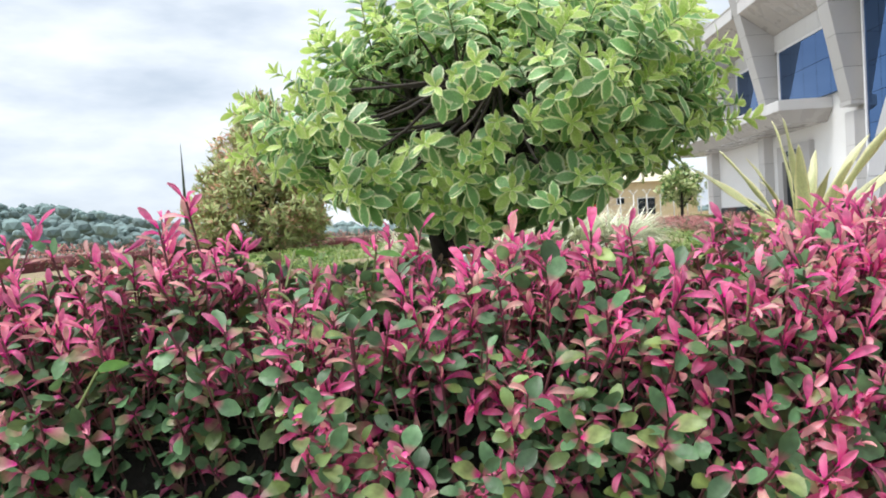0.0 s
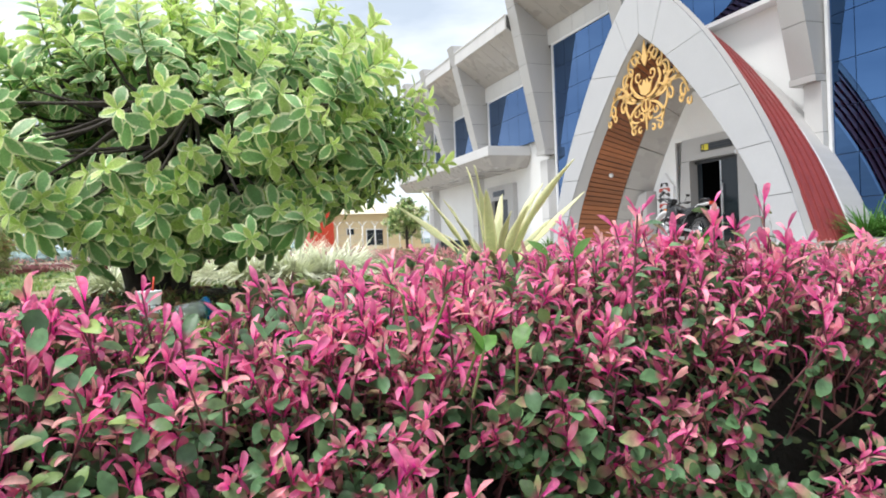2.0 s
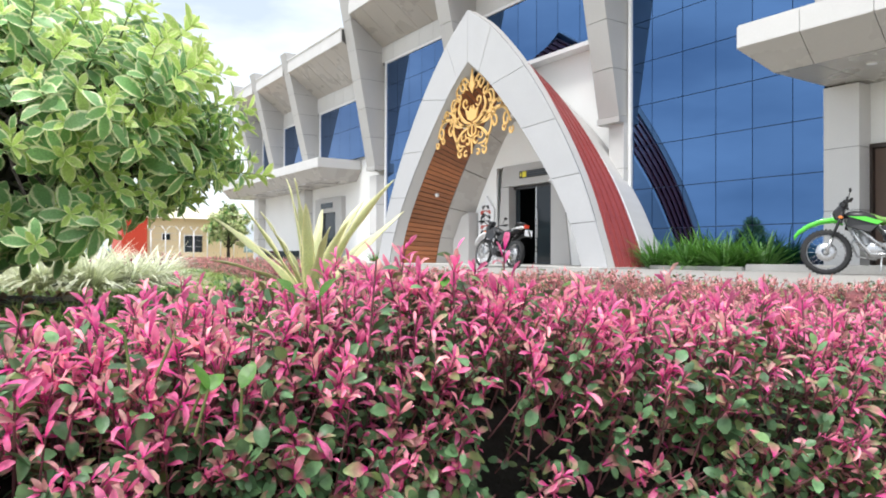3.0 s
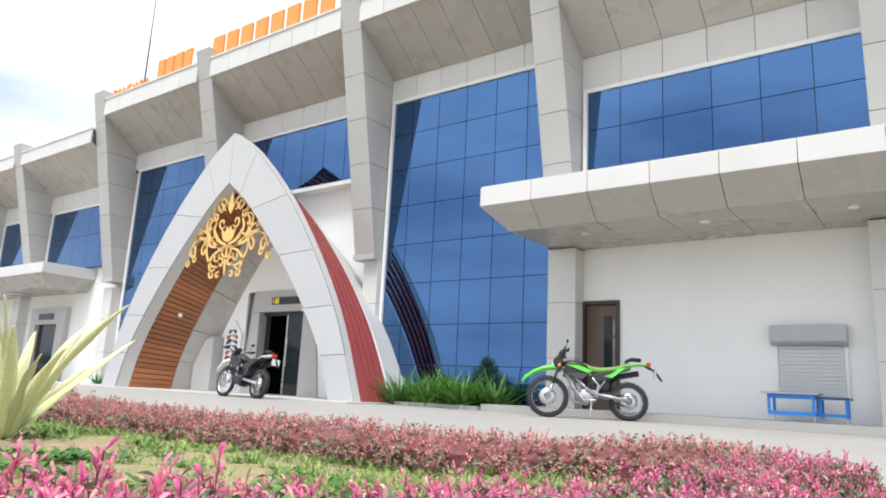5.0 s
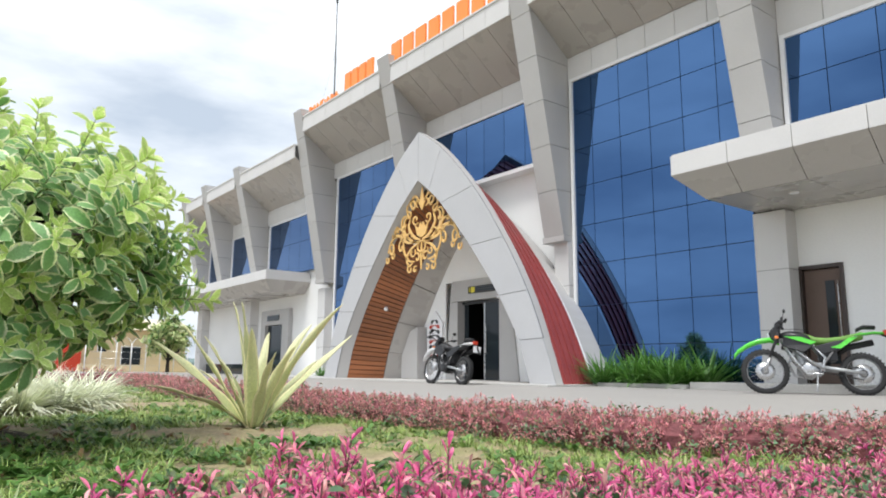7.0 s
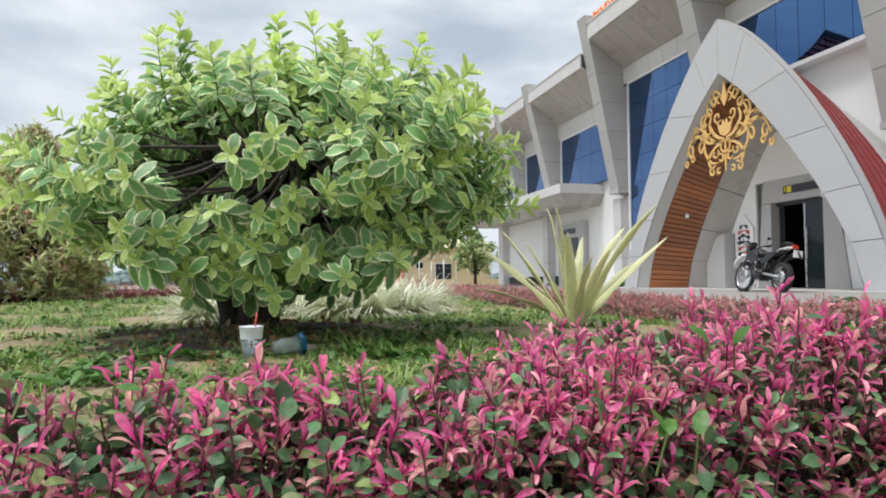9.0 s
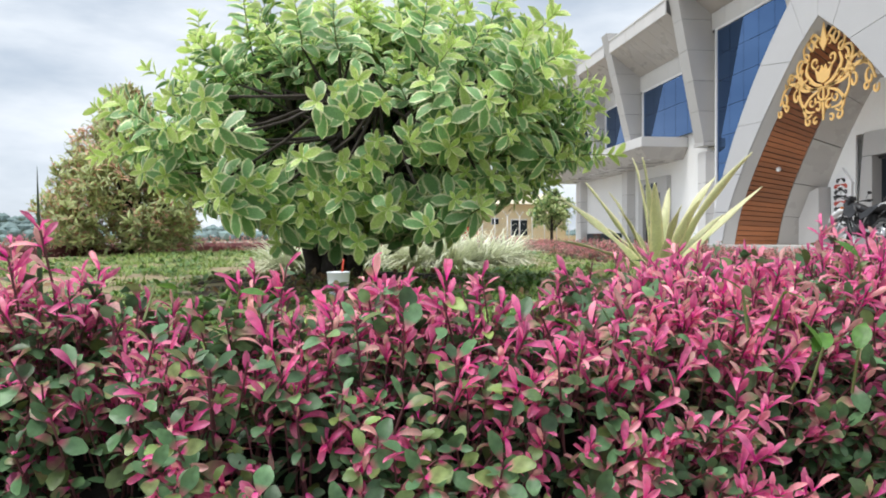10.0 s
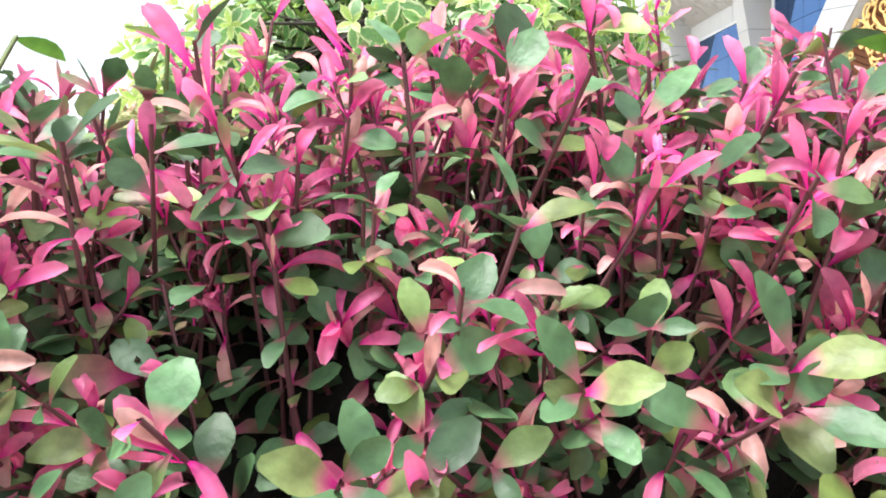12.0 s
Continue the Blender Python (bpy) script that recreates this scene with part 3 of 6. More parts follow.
def curve(ctrl, n):
    """Points along a smooth line through the control points (foot to apex)."""
    c = [Vector(p) for p in ctrl]
    c = [c[0] * 2 - c[1]] + c + [c[-1] * 2 - c[-2]]
    out = []
    m = len(c) - 3
    for k in range(n + 1):
        u = min(k / n * m, m - 1e-6)
        i = int(u)
        t = u - i
        p0, p1, p2, p3 = c[i:i + 4]
        out.append(0.5 * ((2 * p1) + (p2 - p0) * t + (2 * p0 - 5 * p1 + 4 * p2 - p3) * t * t + (3 * p1 - p0 - 3 * p2 + p3) * t ** 3))
    return out


NA = 24
CO, CI = curve(OUT, NA), curve(INN, NA)
arch = thing("entrance_arch", "pointed grey panelled entrance arch with red ribbed roof and timber lining", "arch", (AX, 0, 0))


def sheet(name, a, b, material, sgn, thick, parent=arch, label=""):
    """A bent strip between two 3D lines, with thickness along thick."""
    bm2 = bmesh.new()
    th = Vector(thick)
    rows_ = []
    for p, q in zip(a, b):
        p, q = Vector((sgn * p[0], p[1], p[2])), Vector((sgn * q[0], q[1], q[2]))
        t = Vector((sgn * th.x, th.y, th.z))
        rows_.append([bm2.verts.new(v) for v in (p, q, q + t, p + t)])
    for r, s in zip(rows_, rows_[1:]):
        for k in range(4):
            bm2.faces.new((r[k], r[(k + 1) % 4], s[(k + 1) % 4], s[k]))
    bm2.faces.new(rows_[0])
    bm2.faces.new(rows_[-1][::-1])
    bmesh.ops.recalc_face_normals(bm2, faces=bm2.faces[:])
    return part(name, bm2, material, parent, label)


def at_depth(c, y, kx=0.0, kz=0.0):
    """The profile c at depth y, shrunk towards the wall."""
    f = (y - YA) / (YB - YA)
    return [(p.x * (1 - kx * f), y, p.y * (1 - kz * f)) for p in c]


GAPS = [0, 4, 8, 12, 16, 20, 24]
for sgn in (-1, 1):
    back = sheet("frame", at_depth(CO, YA + 0.016), at_depth(CI, YA + 0.016), M_JOINT, sgn, (0, 0.02, 0))
    sheet("frame_body", [(p[0], YA + 0.037, p[2]) for p in at_depth(CO, YA)], [(p[0], YA + 0.037, p[2]) for p in at_depth(CI, YA)], M_PANEL, sgn, (0, 0.2, 0))
    for i, j in zip(GAPS, GAPS[1:]):
        def cut(c, k, e):
            """Just inside the joint at index k."""
            other = c[min(k + 1, NA)] if e > 0 else c[max(k - 1, 0)]
            d = other - c[k]
            return c[k] + d * min(0.008 / max(d.length, 1e-6), 0.5)
        a = [cut(CO, i, 1)] + CO[i + 1:j] + [cut(CO, j, -1)]
        b = [cut(CI, i, 1)] + CI[i + 1:j] + [cut(CI, j, -1)]
        sheet("panel", [(p.x, YA - 0.015, p.y) for p in a], [(p.x, YA - 0.015, p.y) for p in b], M_ARCH, sgn, (0, 0.03, 0), back)
    # outer shell: grey edge, red ribbed roof, pale trim, grey band to the wall
    for name, y0, y1, m in (("edge_band", 11.42, 11.62, M_PANEL), ("roof_trim", 12.52, 12.6, M_WHITE), ("rear_band", 12.6, YB, M_PANEL)):
        sheet(name, at_depth(CO, y0, -0.02, 0.22), at_depth(CO, y1, -0.02, 0.22), m, sgn, (-0.05, 0, -0.05))
    sheet("red_roof", at_depth(CO, 11.62, -0.02, 0.22), at_depth(CO, 12.52, -0.02, 0.22), M_RED, sgn, (-0.05, 0, -0.06))
    for k in range(5):
        y = 11.7 + k * 0.185
        up = [(p[0] + 0.03, p[1], p[2] + 0.03) for p in at_depth(CO, y, -0.02, 0.22)]
        up2 = [(p[0] + 0.03, p[1], p[2] + 0.03) for p in at_depth(CO, y + 0.05, -0.02, 0.22)]
        sheet("rib", up, up2, M_RED, sgn, (-0.04, 0, -0.04))
    # lining: grey reveal, timber planks, grey inner panels darkened to stand in for shade
    sheet("reveal", at_depth(CI, 11.42, 0.45, 0.28), at_depth(CI, 11.66, 0.45, 0.28), M_PANEL, sgn, (0.06, 0, 0.05))
    lin = sheet("lining", [(p[0] + 0.04, p[1], p[2] + 0.04) for p in at_depth(CI, 11.66, 0.45, 0.28)], [(p[0] + 0.04, p[1], p[2] + 0.04) for p in at_depth(CI, 12.5, 0.45, 0.28)], M_JOINT, sgn, (0.08, 0, 0.06))
    dense = curve(INN, 900)
    s_len = [0.0]
    for p, q in zip(dense, dense[1:]):
        s_len.append(s_len[-1] + (q - p).length)
    step = 0.165
    k0 = 0
    while k0 < 899:
        k1 = k0
        while k1 < 900 and s_len[k1] - s_len[k0] < step - 0.03:
            k1 += 1
        if k1 >= 900:
            break
        a = [Vector((dense[k0].x, dense[k0].y)), Vector((dense[k1].x, dense[k1].y))]
        sheet("plank", at_depth(a, 11.67, 0.45, 0.28), at_depth(a, 12.49, 0.45, 0.28), M_WOOD, sgn, (0.035, 0, 0.02), lin)
        while k1 < 900 and s_len[k1] - s_len[k0] < step:
            k1 += 1
        k0 = k1
    inner = sheet("inner_lining", [(p[0] + 0.04, p[1], p[2] + 0.04) for p in at_depth(CI, 12.5, 0.45, 0.28)], [(p[0] + 0.04, p[1], p[2] + 0.04) for p in at_depth(CI, YB, 0.45, 0.28)], M_JOINT, sgn, (0.08, 0, 0.06))
    for i, j in zip(GAPS, GAPS[1:]):
        a, b = at_depth(CI, 12.51, 0.45, 0.28)[i:j + 1], at_depth(CI, YB - 0.01, 0.45, 0.28)[i:j + 1]
        b = [(p[0] * 0.97, p[1], p[2]) for p in b]
        a[0] = tuple(Vector(a[0]).lerp(Vector(a[1]), 0.07))
        b[0] = tuple(Vector(b[0]).lerp(Vector(b[1]), 0.07))
        sheet("panel", a, b, M_SOFFIT_LINSHADE, sgn, (0.03, 0, 0.02), inner)
    for k in (9, 15):
        p = at_depth(CI, 12.1, 0.45, 0.28)[k]
        bm2 = bmesh.new()
        bmesh.ops.create_uvsphere(bm2, u_segments=12, v_segments=6, radius=0.07, matrix=Matrix.Translation((sgn * (p[0] - 0.02), p[1], p[2])))
        part("downlight", bm2, M_WHITE, arch)

# white wall that closes the arch behind, round the doorway
ic = at_depth(CI, 13.12, 0.45, 0.28)


def lining_height(x):
    x = abs(x)
    for p, q in zip(ic, ic[1:]):
        if q[0] <= x <= p[0]:
            return q[2] + (p[2] - q[2]) * (x - q[0]) / max(p[0] - q[0], 1e-6)
    return 0.0


for x0, x1, z0 in ((-2.66, -0.9, 0.05), (-0.9, 1.95, 2.9), (1.95, 2.66, 0.05)):
    n = 14
    tops = [(x0 + (x1 - x0) * k / n, 13.12, max(lining_height(x0 + (x1 - x0) * k / n) + 0.02, z0 + 0.01)) for k in range(n + 1)]
    prismed("rear_wall", [(x0, 13.12, z0)] + tops + [(x1, 13.12, z0)], (0, 0.06, 0), M_WALL, arch, "white rear wall")

# doorway inside the arch
portal = thing("entrance_doorway", "grey panelled doorway with dark sliding glass doors", "doorway", (0, 0, 0.05))
PY = 13.08
prismed("jamb", [(-16.42, PY, 0), (-15.86, PY, 0), (-15.86, PY, 2.25), (-16.2, PY, 2.25)], (0, 0.3, 0), M_PANEL, portal)
prismed("jamb", [(-14.06, PY, 0), (-13.3, PY, 0), (-13.62, PY, 2.25), (-14.06, PY, 2.25)], (0, 0.3, 0), M_PANEL, portal)
prismed("lintel", [(-16.2, PY, 2.262), (-13.62, PY, 2.262), (-13.72, PY, 2.86), (-16.13, PY, 2.86)], (0, 0.3, 0), M_PANEL, portal)
boxed("fixed_leaf", (-14.85, PY + 0.2, 0.02), (-14.07, PY + 0.215, 2.24), M_TINT, portal)
boxed("open_leaf", (-15.85, PY + 0.26, 0.02), (-15.66, PY + 0.275, 2.24), M_TINT, portal)
boxed("stile", (-14.9, PY + 0.19, 0.02), (-14.855, PY + 0.23, 2.24), M_STEEL, portal)
tubed("handle", [(-14.78, PY + 0.17, 0.75), (-14.78, PY + 0.15, 0.8), (-14.78, PY + 0.15, 1.5), (-14.78, PY + 0.17, 1.55)], 0.014, M_STEEL, portal, sides=6)
boxed("track", (-15.85, PY + 0.18, 2.17), (-14.07, PY + 0.29, 2.245), M_BLACK, portal)
# near-black box put behind the doors; its colour stands in for an unlit hall
tagged(boxed("wall_hall", (-16.9, 16.5, 0), (-13.0, 16.6, 3.2), M_UNLIT), "near-black box standing in for the unlit hall behind the doors", "wall", kind="structure")
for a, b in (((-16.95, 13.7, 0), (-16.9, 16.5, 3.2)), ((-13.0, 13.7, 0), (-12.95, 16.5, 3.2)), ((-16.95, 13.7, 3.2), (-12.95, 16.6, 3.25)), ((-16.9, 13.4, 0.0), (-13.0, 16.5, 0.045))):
    tagged(boxed("wall_hall", a, b, M_UNLIT), "near-black box standing in for the unlit hall behind the doors", "wall", kind="structure")
exit_sign = thing("direction_sign", "black direction sign with a yellow arrow panel", "sign", (-15.35, 13.05, 2.5))
boxed("board", (0, 0, 0), (1.2, 0.028, 0.2), M_BLACK, exit_sign)
boxed("yellow_panel", (0.14, -0.006, 0.02), (0.3, -0.001, 0.18), M_YELLOW, exit_sign)
bm = bmesh.new()
for q in ([(0.06, -0.006, 0.17), (0.09, -0.006, 0.17), (0.09, -0.006, 0.09), (0.06, -0.006, 0.09)], [(0.03, -0.006, 0.09), (0.12, -0.006, 0.09), (0.075, -0.006, 0.03)]):
    prism(bm, q, (0, 0.004, 0))
part("arrow", bm, M_YELLOW, exit_sign)
for z in (0.115, 0.05):
    boxed("text_bar", (0.36, -0.006, z), (1.12, -0.001, z + 0.04), M_TINT, exit_sign)

# painted shield on the wall beside the doors
shield = prismed("shield", [(-17.26, 13.04, 0.06), (-16.58, 13.04, 0.06), (-16.52, 13.04, 1.7), (-16.9, 13.04, 2.1), (-17.3, 13.04, 1.7)], (0, 0.07, 0), M_WHITE)
tagged(shield, "white wall shield painted with red and black scrollwork", "shield")
for k in range(9):
    z = 0.62 + k * 0.15
    m = M_REDP if k % 3 == 1 else M_BLACK
    for sgn in (-1, 1):
        bm = bmesh.new()
        pts = [(-16.91 + sgn * (0.03 + 0.2 * math.sin(t * 0.5) * (0.6 if k == 8 else 1)), 13.032, z - 0.06 + 0.05 * math.cos(t * 1.3)) for t in range(6)]
        tube(bm, pts, 0.022, 5)
        part("scroll", bm, m, shield)
plinth = prismed("plinth", [(-18.2, 12.72, 0.05), (-17.36, 12.72, 0.05), (-17.36, 12.72, 1.62), (-17.75, 12.72, 1.5), (-18.2, 12.72, 0.75)], (0, 0.38, 0), M_PANEL, bevel=0.01)
tagged(plinth, "low grey panelled block beside the painted shield", "block")

# ---- gold scroll ornament hung in the arch ----
orn = thing("ornament", "gold painted filigree ornament hanging in the arch", "ornament", (AX + 0.03, 11.52, 0))


def scroll(pts, r=0.05, n=10):
    """A flat band along a smooth line."""
    c = [Vector((p[0], 0, p[1])) for p in pts]
    c = [c[0] * 2 - c[1]] + c + [c[-1] * 2 - c[-2]]
    line = []
    for i in range(len(c) - 3):
        for k in range(n):
            t = k / n
            p0, p1, p2, p3 = c[i:i + 4]
            line.append(0.5 * ((2 * p1) + (p2 - p0) * t + (2 * p0 - 5 * p1 + 4 * p2 - p3) * t * t + (3 * p1 - p0 - 3 * p2 + p3) * t ** 3))
    line.append(c[-2])
    bm2 = bmesh.new()
    prev = None
    for i, p in enumerate(line):
        d = (line[min(i + 1, len(line) - 1)] - line[max(i - 1, 0)]).normalized()
        w = 0.64 * r * (0.55 + 0.6 * math.sin(math.pi * min(1, (i + 1) / len(line))))
        s = Vector((-d.z, 0, d.x)) * w
        ring = [bm2.verts.new(p + o) for o in (s + Vector((0, -0.015, 0)), s + Vector((0, 0.015, 0)), -s + Vector((0, 0.015, 0)), -s + Vector((0, -0.015, 0)))]
        if prev:
            for k in range(4):
                bm2.faces.new((prev[k], prev[(k + 1) % 4], ring[(k + 1) % 4], ring[k]))
        else:
            bm2.faces.new(ring)
        prev = ring
    bm2.faces.new(prev[::-1])
    bmesh.ops.recalc_face_normals(bm2, faces=bm2.faces[:])
    return bm2


def curl(x, z, r0, a0, turns, sx=1, n=9):
    """A spiral that winds in."""
    return [(x + sx * r0 * (1 - 0.72 * k / n) * math.cos(a0 + turns * 2 * math.pi * k / n), z + r0 * (1 - 0.72 * k / n) * math.sin(a0 + turns * 2 * math.pi * k / n)) for k in range(n + 1)]


SC = [
    ([(0.05, 3.95), (0.35, 4.05), (0.62, 4.35), (0.55, 4.62)], 0.06),
    ([(0.0, 3.9), (0.4, 3.92), (0.8, 4.2), (0.85, 4.55), (0.7, 4.72)], 0.05),
    (curl(0.48, 4.95, 0.3, -1.2, 0.9), 0.045), (curl(0.85, 4.5, 0.26, 2.6, -0.9), 0.045),
    ([(0.1, 5.05), (0.35, 5.25), (0.55, 5.05), (0.4, 4.85)], 0.05),
    (curl(0.3, 4.55, 0.16, -2.5, 1.0), 0.035),
    ([(0.2, 3.9), (0.7, 3.95), (1.2, 4.2), (1.7, 4.12), (2.0, 3.75)], 0.06),
    (curl(1.35, 4.35, 0.2, -1.8, 0.9), 0.04), (curl(1.75, 3.82, 0.2, 1.4, 0.9), 0.045), (curl(2.0, 3.55, 0.13, 0.6, -0.9), 0.04),
    (curl(1.6, 3.65, 0.12, 0.4, -0.9), 0.035), (curl(1.05, 3.85, 0.18, 1.8, -0.9), 0.04),
    ([(0.1, 3.85), (0.45, 3.75), (0.7, 3.5), (0.6, 3.25), (0.42, 3.3)], 0.05),
    ([(0.9, 4.05), (0.85, 3.7), (0.6, 3.4), (0.3, 3.35)], 0.045),
    (curl(0.55, 3.15, 0.13, 1.4, -0.9), 0.04), (curl(0.2, 3.45, 0.15, 0.5, 0.9), 0.04), (curl(0.28, 3.12, 0.1, 2.2, -0.9), 0.035),
]
SC += [
    (curl(0.18, 5.02, 0.13, -1.6, 0.9), 0.03), (curl(0.62, 4.72, 0.14, 0.4, 0.9), 0.03), (curl(0.62, 4.1, 0.13, 3.4, -0.9), 0.03),
    (curl(0.95, 4.12, 0.14, -0.6, 0.9), 0.032), (curl(0.42, 3.6, 0.14, 2.4, 0.9), 0.032), (curl(1.6, 4.3, 0.14, -2.2, 0.9), 0.035),
    ([(0.75, 4.0), (1.0, 4.35), (1.35, 4.4), (1.55, 4.2)], 0.04), ([(0.0, 3.55), (0.18, 3.7), (0.12, 3.92)], 0.035),
]
for pts, r in SC:
    for sgn in (-1, 1):
        part("scroll", scroll([(sgn * (x if x < 0.9 else 0.9 + (x - 0.9) * 0.72), z) for x, z in pts], r), M_GOLD, orn)
part("stem", scroll([(0, 3.1), (0, 3.5), (0, 3.9)], 0.05), M_GOLD, orn)
prismed("finial", [(0, -0.015, 5.48), (-0.07, -0.015, 5.2), (-0.11, -0.015, 4.95), (0, -0.015, 4.78), (0.11, -0.015, 4.95), (0.07, -0.015, 5.2)], (0, 0.03, 0), M_GOLD, orn)
for sgn in (-1, 1):
    prismed("petal", [(0, -0.016, 4.0), (sgn * 0.2, -0.016, 4.08), (sgn * 0.32, -0.016, 4.4), (sgn * 0.15, -0.016, 4.28), (sgn * 0.06, -0.016, 4.45), (0, -0.016, 4.3)], (0, 0.032, 0), M_GOLD, orn)
    tubed("hanger", [(sgn * 0.62, 0, 4.85), (sgn * 0.9, 0, 5.0)], 0.01, M_GOLD, orn, sides=4)
# ---- leaf tools ----
def leaf(length, width, bend=0.3, fold=0.2, n=4, widest=0.5, tip=0.03, full=0.75):
    """One leaf along +x, upper side +z: vertices, faces and (along, side) for each vertex."""
    vs, at = [], []
    ang, x, z = 0.0, 0.0, 0.0
    for i in range(n + 1):
        u = i / n
        if i:
            ang = -bend * u
            x += length / n * math.cos(ang)
            z += length / n * math.sin(ang)
        w = width * 0.5 * max(0.05, (math.sin(math.pi * u ** (math.log(0.5) / math.log(widest)))) ** full) if 0 < u < 1 else width * (0.06 if u == 0 else tip)
        for s in (-1, 0, 1):
            vs.append((x, s * w, z + abs(s) * w * fold))
            at.append((u, abs(s), 0.0))
    fs = []
    for i in range(n):
        for k in range(2):
            a = i * 3 + k
            fs.append((a, a + 3, a + 4, a + 1))
    return np.array(vs), fs, np.array(at)


def rolled(length, width, bend, roll, n=4, sides=3):
    """A young leaf along +x, rolled lengthwise into a gutter: a thin stalk, broad and blunt towards the end."""
    vs, at, x, z = [], [], 0.0, 0.0
    for i in range(n + 1):
        u = i / n
        if i:
            x += length / n * math.cos(-bend * u)
            z += length / n * math.sin(-bend * u)
        w = width * 0.5 * (0.16 + 0.84 * min(1.0, max(0.0, (u - 0.1) / 0.45)) ** 1.2) * (1.0 if u < 0.8 else max(0.3, 1 - ((u - 0.8) / 0.2) ** 2 * 0.7))
        rad = w / math.sin(min(roll, 1.5))
        for k in range(sides):
            c = roll * (2 * k / (sides - 1) - 1)
            up = rad * (1 - math.cos(c))
            vs.append((x + up * math.sin(bend * u), rad * math.sin(c), z + up * math.cos(bend * u)))
            at.append((u, abs(2 * k / (sides - 1) - 1), 0.0))
    fs = [(i * sides + k, (i + 1) * sides + k, (i + 1) * sides + k + 1, i * sides + k + 1) for i in range(n) for k in range(sides - 1)]
    return np.array(vs), fs, np.array(at)


def blade(length, width, bend, n=2):
    """A grass blade one face wide."""
    vs, at, x, z = [], [], 0.0, 0.0
    for i in range(n + 1):
        u = i / n
        if i:
            x += length / n * math.cos(-bend * u)
            z += length / n * math.sin(-bend * u)
        w = width * 0.5 * (1 - 0.85 * u)
        vs += [(x, -w, z), (x, w, z)]
        at += [(u, 0.5, 0.0)] * 2
    return np.array(vs), [(2 * i, 2 * i + 2, 2 * i + 3, 2 * i + 1) for i in range(n)], np.array(at)


class Heap:
    """Collects pieces into one mesh."""

    def __init__(self):
        self.v, self.f, self.a, self.m, self.n = [], [], [], [], 0

    def add(self, v, f, a, m, mtx=None):
        v = np.asarray(v, float)
        if mtx is not None:
            k = np.array(mtx)
            v = v @ k[:3, :3].T + k[:3, 3]
        self.v.append(v)
        self.a.append(a)
        self.f.append(np.asarray(f) + self.n)
        self.m.append(np.full(len(f), m))
        self.n += len(v)

    def arrays(self):
        return np.concatenate(self.v), np.concatenate(self.f), np.concatenate(self.a), np.concatenate(self.m)


def to_mesh(name, v, f, a, m, materials):
    me = bpy.data.meshes.new(name)
    nv, nf = len(v), len(f)
    me.vertices.add(nv)
    me.vertices.foreach_set("co", np.ascontiguousarray(v, dtype=np.float32).ravel())
    me.loops.add(nf * 4)
    me.loops.foreach_set("vertex_index", np.ascontiguousarray(f, dtype=np.int32).ravel())
    me.polygons.add(nf)
    me.polygons.foreach_set("loop_start", np.arange(nf, dtype=np.int32) * 4)
    me.polygons.foreach_set("material_index", np.ascontiguousarray(m, dtype=np.int32))
    me.polygons.foreach_set("use_smooth", np.ones(nf, dtype=bool))
    for mt in materials:
        me.materials.append(mt)
    me.update(calc_edges=True)
    at = me.attributes.new("leaf", "FLOAT_VECTOR", "POINT")
    at.data.foreach_set("vector", np.ascontiguousarray(a, dtype=np.float32).ravel())
    return me


def rod(p, q, r0, r1):
    """A thin three-sided stem as quads."""
    p, q = Vector(p), Vector(q)
    d = (q - p).normalized()
    u = d.orthogonal().normalized()
    w = d.cross(u)
    vs = []
    for c, r in ((p, r0), (q, r1)):
        for k in range(3):
            vs.append(tuple(c + r * (math.cos(2.094 * k) * u + math.sin(2.094 * k) * w)))
    fs = [(k, (k + 1) % 3, 3 + (k + 1) % 3, 3 + k) for k in range(3)]
    return np.array(vs), fs, np.zeros((6, 3))


def turn(yaw, pitch, roll=0.0, at=(0, 0, 0), s=1.0):
    """Pose of a leaf: heading yaw, lifted by pitch, in radians."""
    return Matrix.Translation(at) @ Euler((roll, -pitch, yaw)).to_matrix().to_4x4() @ Matrix.Scale(s, 4)


def up_to(d, spin):
    """Turn that takes +z to the direction d."""
    return Vector((0, 0, 1)).rotation_difference(Vector(d)).to_matrix().to_4x4() @ Matrix.Rotation(spin, 4, "Z")


def scatter(template, mats):
    """Many copies of a (v, f, a, m) template as joined arrays. mats: 4x4 arrays."""
    v, f, a, m = template
    k = np.asarray(mats)
    n = len(k)
    vv = np.einsum("nij,vj->nvi", k[:, :3, :3], v) + k[:, None, :3, 3]
    ff = f[None] + (np.arange(n) * len(v))[:, None, None]
    return vv.reshape(-1, 3), ff.reshape(-1, f.shape[1]), np.tile(a, (n, 1)), np.tile(m, n)


def join(chunks):
    v, f, a, m, n = [], [], [], [], 0
    for c in chunks:
        v.append(c[0])
        f.append(c[1] + n)
        a.append(c[2])
        m.append(c[3])
        n += len(c[0])
    return np.concatenate(v), np.concatenate(f), np.concatenate(a), np.concatenate(m)


